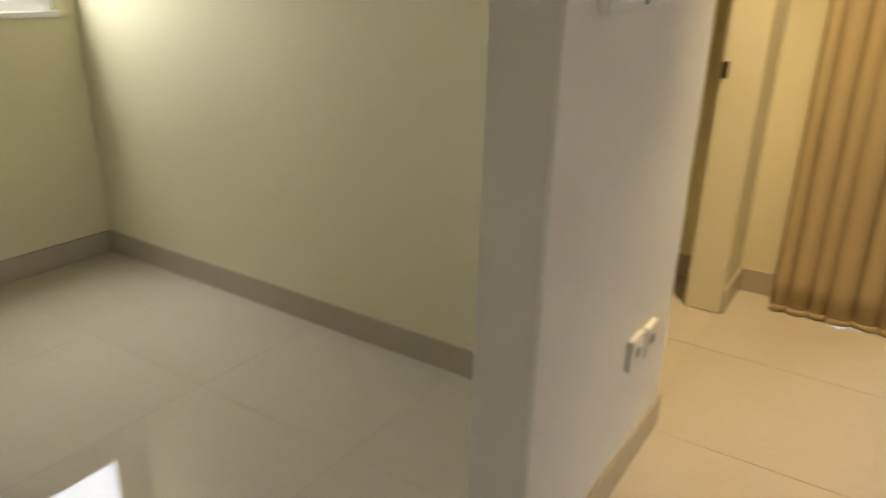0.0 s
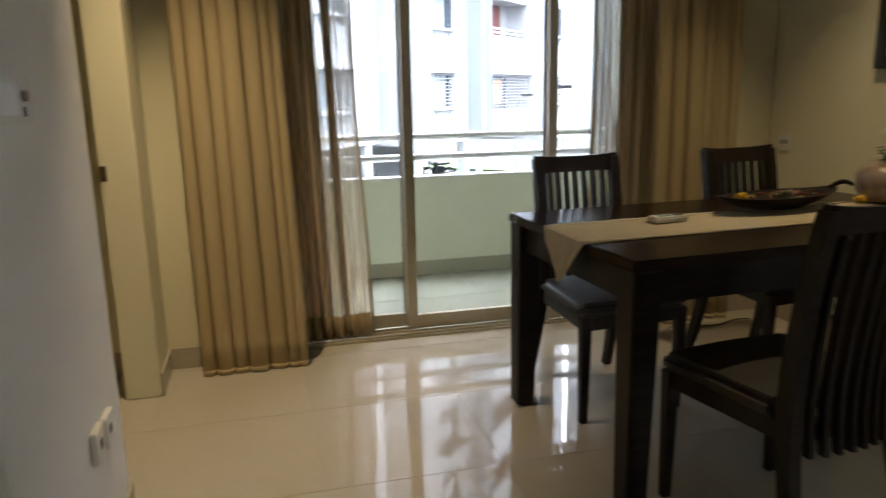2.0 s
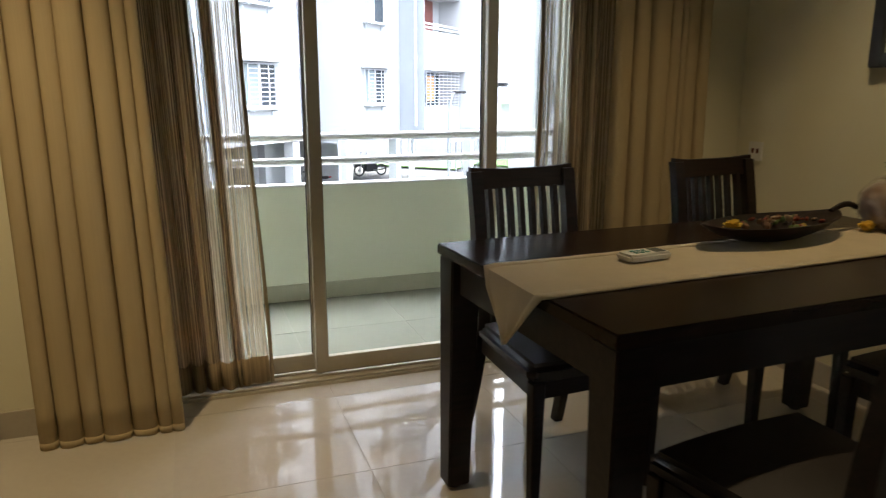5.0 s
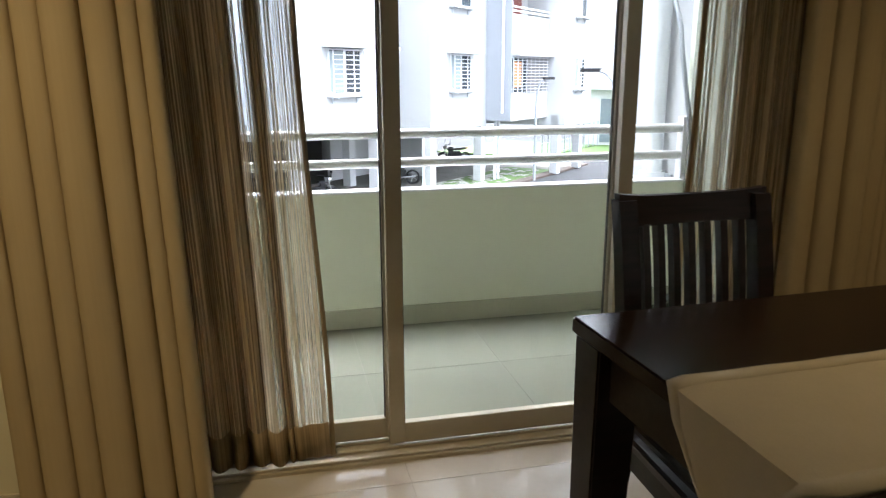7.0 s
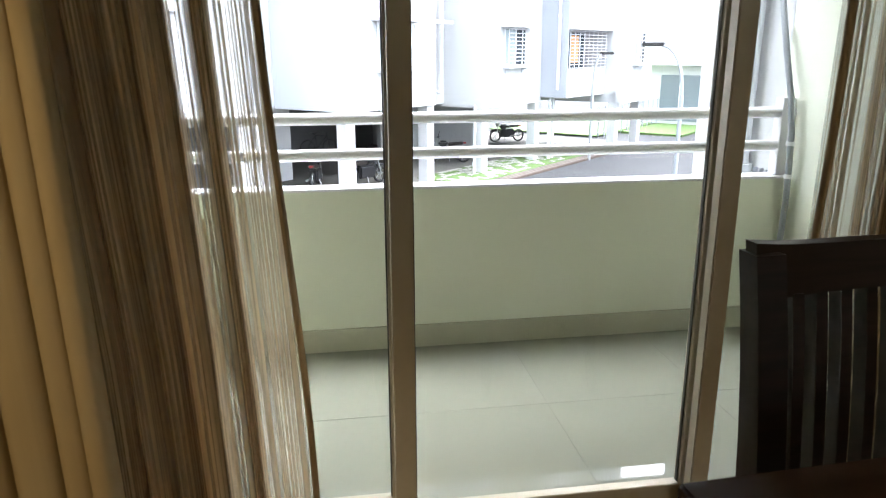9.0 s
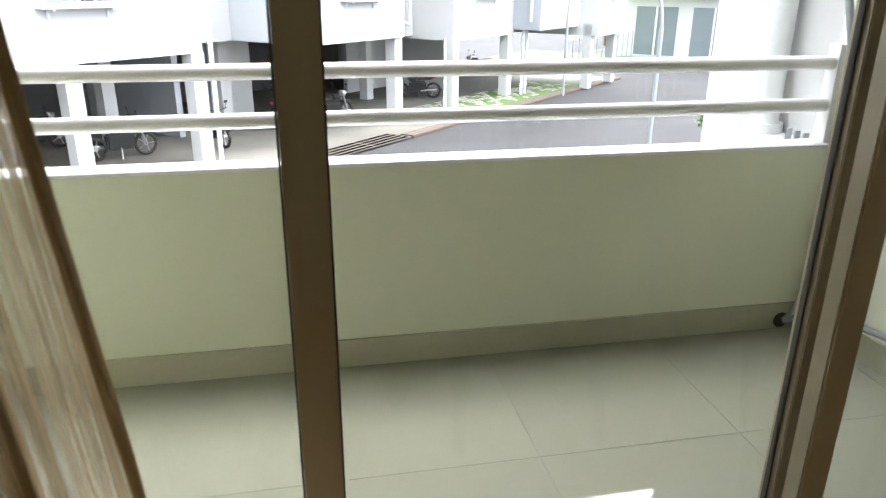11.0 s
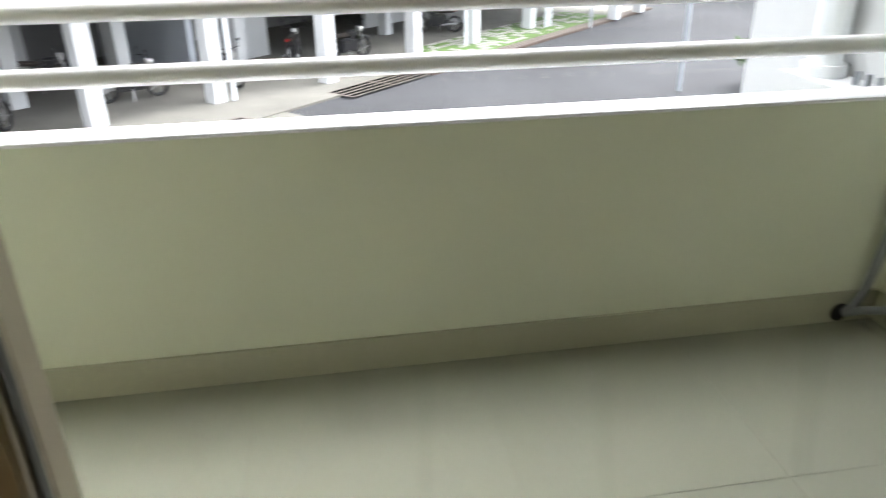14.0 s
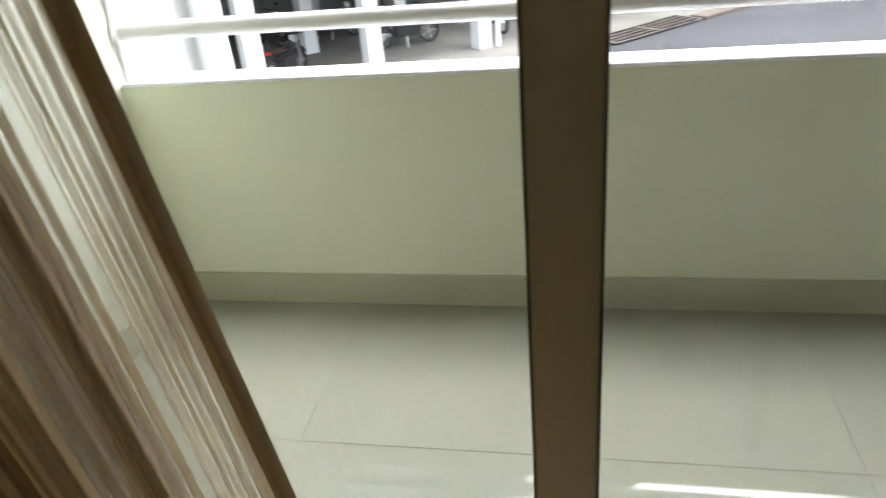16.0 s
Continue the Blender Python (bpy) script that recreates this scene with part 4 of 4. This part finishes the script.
# Dark colour stands for the shade in the parking; end wall closes it off.
SHADE_CONCRETE = mat("shade_dark_concrete", (0.14, 0.14, 0.14), 0.9, var=0.15)
ubox("back_wall", (-6, -23.2, G), (34, -23, 0), SHADE_CONCRETE, block)
ubox("end_wall", (-6.2, -23, G), (-6, -14.4, 0), GREY, block)
ubox("inner_wall", (25.6, -22.9, G + 0.061), (25.8, -16.5, -0.83), WHITE, block)
ubox("inner_wall", (14.5, -18.6, G + 0.061), (16.2, -18.4, -0.53), WHITE, block)
ubox("inner_wall", (22.2, -19.6, G + 0.061), (25.0, -19.4, -0.83), WHITE, block)
ubox("inner_wall", (12.5, -22, G + 0.061), (12.7, -17.5, -0.53), GREY, block)
for u, w in ((14.25, -13.82), (18.25, -13.9), (21.5, -13.8), (25.5, -13.8), (11.05, -14.6), (8.1, -15.1), (7.9, -18.3), (10.9, -18.4), (5.0, -14.8), (4.6, -18.4), (1.5, -14.8),
             (14.3, -17.6), (18.3, -17.8), (21.5, -17.8), (29.6, -12.0), (32.3, -12.0), (29.6, -16), (26.2, -17.5), (2.0, -18.4), (6.4, -21.5), (9.6, -21.5), (12.2, -21.0)):
    ubox("pillar", (u - 0.19, w - 0.19, G + 0.0605), (u + 0.19, w + 0.19, -0.51), WHITE, block)


CURTAINED = mat("curtained_pane", (0.30, 0.345, 0.36), 0.15, var=0.1)


def grilled_window(u0, u1, z0, z1, w, box_out=0.22, bars=9, hood=True):
    wi = ubox("window", (u0, w + 0.004, z0), (u1, w + 0.03, z1), DARKGLASS, block)
    t_ = 0.05
    for lo, hi in (((u0 - t_, z0 - t_), (u0, z1 + t_)), ((u1, z0 - t_), (u1 + t_, z1 + t_)), ((u0, z0 - t_), (u1, z0)), ((u0, z1), (u1, z1 + t_)), (((u0 + u1) / 2 - 0.025, z0), ((u0 + u1) / 2 + 0.025, z1))):
        ubox("window_frame", (lo[0], w + 0.003, lo[1]), (hi[0], w + 0.06, hi[1]), BARS, wi)
    ubox("pane", (u0 + 0.02, w + 0.032, z0 + 0.02), ((u0 + u1) / 2 - 0.03, w + 0.045, z1 - 0.02), CURTAINED, wi, "pale curtained pane")
    if bars:
        for k in range(bars + 1):
            z = z0 + (z1 - z0) * k / bars
            ubox("grille_bar", (u0 - 0.02, w + box_out, z - 0.014), (u1 + 0.02, w + box_out + 0.025, z + 0.014), BARS, wi)
        for k in range(4):
            u = u0 + (u1 - u0) * k / 3
            ubox("grille_bar", (u - 0.016, w + box_out - 0.0255, z0), (u + 0.016, w + box_out - 0.0005, z1), BARS, wi)
        for u in (u0 - 0.02, u1):
            ubox("grille_bar", (u, w + 0.061, z0), (u + 0.02, w + box_out - 0.026, z0 + 0.04), BARS, wi)
    ubox("sill", (u0 - 0.12, w + 0.001, z0 - 0.12), (u1 + 0.12, w + 0.30, z0 - 0.055), WHITE, wi)
    for u in (u0 + 0.1, u1 - 0.2):
        ubox("bracket", (u, w + 0.001, z0 - 0.32), (u + 0.05, w + 0.05, z0 - 0.1201), LGREY, wi)
        ubox("bracket_arm", (u, w + 0.0501, z0 - 0.165), (u + 0.05, w + 0.28, z0 - 0.1205), LGREY, wi)
    if hood:
        ubox("hood", (u0 - 0.28, w + 0.001, z1 + 0.07), (u1 + 0.28, w + 0.55, z1 + 0.17), WHITE, wi)


REDDOOR = mat("red_brown_door", (0.16, 0.045, 0.03), 0.5)
REDLEAF = mat("red_brown_leaf", (0.20, 0.06, 0.045), 0.5)
for s_ in range(7):
    dz = 3.2 * s_
    grilled_window(15.55, 17.05, 0.72 + dz, 2.02 + dz, -13.6, bars=9 if s_ == 0 else 0)
    grilled_window(22.75, 24.25, 0.72 + dz, 2.02 + dz, -13.6, bars=9 if s_ == 0 else 0)
    grilled_window(30.3, 31.5, 0.72 + dz, 2.0 + dz, -11.5, bars=8 if s_ == 0 else 0, hood=False)
    grilled_window(7.4, 9.0, 0.72 + dz, 2.02 + dz, -14.4, bars=9 if s_ == 0 else 0)
    # recessed stack with ledges
    ubox("ledge", (18.45, -15.39, 2.15 + dz), (20.4, -14.3, 2.27 + dz), WHITE, block)
    wd = ubox("window", (19.0, -15.396, 0.55 + dz), (20.1, -15.36, 2.1 + dz), LGREY, block)
    ubox("window_frame", (18.93, -15.395, 0.48 + dz), (19.0, -15.33, 2.12 + dz), BARS, wd)
    # open balconies
    top = 3.72 + dz
    ubox("balcony_parapet", (25.73, -12.52, 2.05 + dz), (29.4, -12.4, top), WHITE, block)
    ubox("balcony_slab", (25.73, -13.49, 2.05 + dz), (29.4, -12.53, 2.2 + dz), WHITE, block)
    dwn = ubox("door", (26.6, -13.49, 0.25 + dz), (28.6, -13.44, 2.0 + dz), REDDOOR, block)
    ubox("door_leaf", (27.6, -13.439, 0.25 + dz), (28.55, -13.40, 1.97 + dz), REDLEAF, dwn)
    if s_:
        for k in range(2):
            ubox("balcony_rail", (25.73, -12.48, 0.62 + 0.16 * k + dz), (29.4, -12.43, 0.69 + 0.16 * k + dz), BARS, block)
    else:
        for k in range(12):
            z = 0.56 + 1.44 * k / 11
            ubox("balcony_grille", (25.75, -12.36, z - 0.012), (29.3, -12.335, z + 0.012), BARS, block)
        for k in range(9):
            u = 25.8 + 3.45 * k / 8
            ubox("balcony_grille", (u - 0.015, -12.39, 0.5), (u + 0.015, -12.3605, 2.04), BARS, block)
        ubox("window", (25.95, -13.36, 0.3), (29.2, -13.33, 1.98), DARKGLASS, block)
        ubox("balcony_cloth", (26.9, -12.9, 0.75), (27.6, -12.88, 1.85), mat("orange_cloth", (0.60, 0.28, 0.10), 0.9), block, "orange cloth hanging to dry")
ubox("balcony_parapet", (25.73, -12.52, -0.62), (29.4, -12.4, 0.52), WHITE, block)
ubox("balcony_slab", (25.73, -13.49, -0.62), (29.4, -12.53, -0.45), WHITE, block)
ubox("balcony_hood", (25.73, -12.399, 2.06), (29.39, -12.1, 2.16), WHITE, block)


def drain_pipe(u, w, z0, z1, elbow=0.0, r=0.06):
    bm = bmesh.new()
    cyl(bm, uw(u, w, z0), uw(u, w, z1), r, seg=10)
    if elbow:
        cyl(bm, uw(u - elbow, w, z0 + 0.35), uw(u, w, z0), r, seg=8)
    p = part("drain_pipe", bm, PIPE, block, smooth=True)
    for k in range(4):
        z = z0 + (z1 - z0) * (k + 0.5) / 4
        bm = bmesh.new()
        cyl(bm, uw(u, w, z), uw(u, w, z + 0.12), r + 0.02, seg=10)
        part("collar", bm, PIPE, p)


drain_pipe(11.32, -14.25, G + 0.1, TOP)
drain_pipe(20.9, -15.2, -0.3, TOP, 1.2)
drain_pipe(20.95, -13.72, G + 0.1, -0.7, 0, 0.05)
drain_pipe(25.55, -12.75, -0.3, TOP)
drain_pipe(26.0, -13.3, G + 0.1, -0.63)
drain_pipe(26.3, -13.3, G + 0.1, -0.63)

# ---- neighbouring parts of our own block ----
setting(boxpart("wing_wall_right", (2.0, 1.41, G), (3.4, 2.42, 9), WHITE), "white outside wall of our block", "wall")
setting(boxpart("wing_wall_left", (-2.6, 1.41, G), (-1.36, 2.08, 9), WHITE), "white outside wall of our block", "wall")
setting(boxpart("outside_ledge", (1.84, 1.411, 0.52), (1.999, 1.95, 0.60), WHITE), "white ledge outside the parapet", "ledge")
pp = thing("drain_pipe", "white drain pipe on our block's outside wall", "pipe", (1.93, 1.84, 0))
rod("pipe", (0, 0, 0.60), (0, 0, 8), 0.055, PIPE, pp, seg=18)
rod("shoe", (0, 0, 0.6001), (0, 0, 0.64), 0.075, PIPE, pp, seg=18)
for k in range(3):
    br = boxpart("bracket", (-0.012, -0.17 - 0.05 * k, 0.6005), (0.012, -0.163 - 0.05 * k, 0.645), GREYC, pp)
p2_ = thing("drain_pipe", "pale grey drain pipe at our block's corner", "pipe", (-1.29, 2.02, 0))
rod("pipe", (0, 0, G), (0, 0, 8), 0.055, PIPE, p2_, seg=18)

# ---- street lamps ----


def street_lamp(place, height, reach, turn, label):
    la = thing("street_lamp", label, "street lamp", place, turn)
    rod("pole", (0, 0, 0), (0, 0, height * 0.72), 0.06, GREYC, la)
    bm = bmesh.new()
    tube(bm, [(reach * (1 - math.cos(a)), 0, height * 0.72 + height * 0.28 * math.sin(a)) for a in [k * math.pi / 2 / 8 for k in range(9)]], 0.045, 8)
    part("arm", bm, GREYC, la, smooth=True)
    boxpart("lamp_head", (reach - 0.05, -0.1, height - 0.02), (reach + 0.6, 0.1, height + 0.09), BLACK, la, bevel=0.03)
    return la


street_lamp(uw(18.7, -5.45, G), 4.65, 0.65, 130, "grey street lamp with a curved arm beside the road")
street_lamp(uw(27.3, -12.0, G), 4.4, 0.4, 20, "thin street lamp in front of the block")

# ---- motorcycles and bicycle ----
CHROME = mat("worn_chrome", (0.5, 0.5, 0.5), 0.3, 0.9)
TAIL = mat("red_tail_light", (0.35, 0.02, 0.02), 0.3)


def motorcycle(place, turn, label="black motorcycle parked on its stand under the block"):
    mo = thing("motorcycle", label, "motorcycle", place, turn, "parked motorcycles")
    for x in (-0.62, 0.66):
        bm = bmesh.new()
        pts = [(x + 0.27 * math.cos(a), 0, 0.31 + 0.27 * math.sin(a)) for a in [2 * math.pi * k / 20 for k in range(21)]]
        tube(bm, pts, 0.045, 8)
        wh = part("wheel", bm, RUBBER, mo, smooth=True)
        bm = bmesh.new()
        cyl(bm, (x, -0.04, 0.31), (x, 0.04, 0.31), 0.06)
        for k in range(5):
            a = k * 2 * math.pi / 5
            cyl(bm, (x, 0, 0.31), (x + 0.24 * math.cos(a), 0, 0.31 + 0.24 * math.sin(a)), 0.014, seg=6)
        part("rim", bm, CHROME, wh)
    bm = bmesh.new()
    box(bm, (-0.34, -0.15, 0.24), (0.36, 0.15, 0.68), 0.06)
    part("engine", bm, BLACK, mo)
    bm = bmesh.new()
    box(bm, (0.02, -0.13, 0.66), (0.42, 0.13, 0.90), 0.07)
    part("tank", bm, BLACK, mo, smooth=True)
    bm = bmesh.new()
    vs = box(bm, (-0.62, -0.12, 0.70), (0.03, 0.12, 0.82), 0.04)
    for v in bm.verts:
        v.co.z += 0.10 * max(0, -v.co.x - 0.2)
    part("seat", bm, SEAT, mo, smooth=True)
    bm = bmesh.new()
    for y in (-0.08, 0.08):
        cyl(bm, (0.66, y, 0.31), (0.47, y, 0.98), 0.025, seg=8)
    part("fork", bm, CHROME, mo)
    bm = bmesh.new()
    tube(bm, [(0.38, -0.36, 1.04), (0.46, -0.2, 1.05), (0.48, 0, 1.0), (0.46, 0.2, 1.05), (0.38, 0.36, 1.04)], 0.016, 6)
    part("handlebar", bm, BLACK, mo)
    bm = bmesh.new()
    cyl(bm, (0.50, 0, 0.90), (0.62, 0, 0.88), 0.09)
    part("headlamp", bm, CHROME, mo)
    boxpart("tail_light", (-0.72, -0.06, 0.78), (-0.62, 0.06, 0.84), TAIL, mo)
    bm = bmesh.new()
    tube(bm, [(0.66 + 0.33 * math.cos(a), 0, 0.31 + 0.33 * math.sin(a)) for a in [0.6 + k * 0.2 for k in range(8)]], 0.05, 6)
    part("mudguard", bm, BLACK, mo)
    bm = bmesh.new()
    cyl(bm, (-0.1, 0.13, 0.3), (-0.75, 0.16, 0.36), 0.035, seg=8)
    part("exhaust", bm, CHROME, mo)
    bm = bmesh.new()
    cyl(bm, (0, -0.1, 0.3), (-0.05, -0.25, 0.0), 0.015, seg=6)
    part("stand", bm, CHROME, mo)
    for y in (-0.3, 0.3):
        bm = bmesh.new()
        cyl(bm, (0.42, y, 1.05), (0.40, y * 1.15, 1.2), 0.008, seg=6)
        box(bm, (0.38, y * 1.15 - 0.06, 1.19), (0.40, y * 1.15 + 0.06, 1.26), 0.01)
        part("mirror", bm, BLACK, mo)
    return mo


GP = G + 0.061
bike = motorcycle(uw(17.0, -15.6, GP), 38)
for u, w, a in ((22.9, -16.3, 170), (30.4, -18.0, 190), (15.6, -16.6, 80), (10.0, -16.6, 30), (9.2, -19.4, 20), (6.2, -16.0, 80), (7.2, -19.8, 60), (12.4, -16.0, -50)):
    copy_thing(bike, Matrix.Translation(uw(u, w, GP)) @ pose(0, 0, 0, 0, 0, a))


def bicycle(place, turn):
    bi = thing("bicycle", "dark bicycle leaning in the shade under the block", "bicycle", place, turn)
    for x in (-0.52, 0.52):
        bm = bmesh.new()
        tube(bm, [(x + 0.32 * math.cos(a), 0, 0.33 + 0.32 * math.sin(a)) for a in [2 * math.pi * k / 24 for k in range(25)]], 0.018, 6)
        part("wheel", bm, RUBBER, bi)
    bm = bmesh.new()
    for a, b in (((-0.52, 0.33), (-0.15, 0.85)), ((-0.15, 0.85), (0.40, 0.80)), ((0.40, 0.80), (-0.05, 0.32)), ((-0.05, 0.32), (-0.52, 0.33)), ((-0.05, 0.32), (-0.18, 0.95)), ((0.52, 0.33), (0.38, 0.98))):
        cyl(bm, (a[0], 0, a[1]), (b[0], 0, b[1]), 0.018, seg=6)
    part("frame", bm, BLACK, bi)
    boxpart("saddle", (-0.32, -0.07, 0.95), (-0.06, 0.07, 1.0), BLACK, bi, bevel=0.015)
    rod("handlebar", (0.36, -0.28, 1.0), (0.36, 0.28, 1.0), 0.014, BLACK, bi)
    return bi


bicycle(uw(21.4, -22.4, GP), 20)

# ---- far buildings, fence and trees ----
FARGLASS = mat("pale_far_glass", (0.17, 0.20, 0.22), 0.25)
far = thing("far_building", "white building beyond the road with glazed openings", "building")
ubox("wall", (44, -16, G), (46, 6, 9), WHITE, far)
ubox("canopy", (43.2, -16, 0.4), (43.999, 6, 0.6), LGREY, far)
for k in range(6):
    w0 = -15.0 + 3.4 * k
    o = ubox("opening", (43.95, w0, G + 0.3), (43.996, w0 + 2.5, -0.2), FARGLASS, far)
    ubox("frame", (43.90, w0 + 1.2, G + 0.3), (43.949, w0 + 1.3, -0.2), BARS, o)
    ubox("window", (43.95, w0 + 0.3, 1.6), (43.996, w0 + 1.9, 3.0), LGREY, far)
fence = thing("fence", "thin grey mesh fence beyond the stilts", "fence")
for k in range(14):
    ubox("post", (34.0 + 0.8 * k, -15.03, G), (34.06 + 0.8 * k, -14.97, -1.6), GREYC, fence)
for z in (-1.65, -2.4, -3.0):
    ubox("wire", (34, -15.012, z), (44.5, -14.988, z + 0.03), GREYC, fence)


def tree(place, h, seed, label):
    rg = random.Random(seed)
    tr = thing("tree", label, "tree", place)
    bm = bmesh.new()
    cyl(bm, (0, 0, 0), (0.15, 0.1, h * 0.55), 0.16, 0.09, 10)
    tips = []
    for k in range(9):
        a = k * 2.4
        p = Vector((0.12, 0.08, h * (0.38 + 0.05 * (k % 4))))
        q = p + Vector((math.cos(a) * h * 0.22, math.sin(a) * h * 0.22, h * rg.uniform(0.15, 0.34)))
        cyl(bm, p, q, 0.05, 0.02, 6)
        tips.append(q)
    part("trunk", bm, mat("bark", (0.12, 0.08, 0.05), 0.9, var=0.3), tr)
    vs, fs = [], []
    for k in range(2600):
        c = rg.choice(tips) + Vector((rg.gauss(0, 1), rg.gauss(0, 1), rg.gauss(0, 0.8))) * h * 0.09
        d = Vector((rg.uniform(-1, 1), rg.uniform(-1, 1), rg.uniform(-0.6, 0.6))).normalized()
        e = d.cross(Vector((rg.uniform(-1, 1), rg.uniform(-1, 1), 1))).normalized()
        ln = rg.uniform(0.10, 0.2)
        i0 = len(vs)
        vs += [c, c + d * ln * 0.5 + e * ln * 0.25, c + d * ln, c + d * ln * 0.5 - e * ln * 0.25]
        fs.append((i0, i0 + 1, i0 + 2, i0 + 3))
    me = bpy.data.meshes.new("crown")
    me.from_pydata(vs, [], fs)
    ob = new("crown", me)
    me.materials.append(mat("foliage", (0.07, 0.12, 0.04), 0.7, var=0.3, per=0.3, island=True))
    ob.parent = tr
    return tr


tree(uw(56, -17, G), 10, 3, "green tree beyond the far building")
tree(uw(52, -20, G), 9, 5, "green tree behind the opposite block")
bush = tree(uw(19.9, -3.95, G), 1.5, 7, "small green shrub at the foot of our block")

# ---- floor tiles ----


def tiles(parent, xs, ys, z, material, gap=0.0014):
    """Square tiles between joint lines, sharing meshes where they are of one size."""
    meshes = {}
    for xa, xb in zip(xs, xs[1:]):
        for ya, yb in zip(ys, ys[1:]):
            w_, d_ = xb - xa, yb - ya
            if w_ < 0.02 or d_ < 0.02:
                continue
            key = (round(w_, 3), round(d_, 3))
            if key not in meshes:
                bm = bmesh.new()
                box(bm, (-w_ / 2 + gap, -d_ / 2 + gap, -0.008), (w_ / 2 - gap, d_ / 2 - gap, 0), 0.0008)
                me = finish(bm)
                me.materials.append(material)
                meshes[key] = me
            ob = new("tile", meshes[key])
            ob.location = ((xa + xb) / 2, (ya + yb) / 2, z)
            ob.parent = parent


def joints(lo, hi, at, step):
    first = math.ceil((lo - at) / step)
    out, k = [lo], first
    while at + k * step < hi:
        out.append(at + k * step)
        k += 1
    return out + [hi]


tiles(floor, joints(-3.65, 3.6, 0.034, 0.6), joints(-6.0, YW + 0.13, -0.203, 0.6), 0.0, TILE)
tiles(bfloor, joints(BX0, BX1, 0.003, 0.6), joints(YO, BY, 0.70, 0.6), BZ, BTILE)
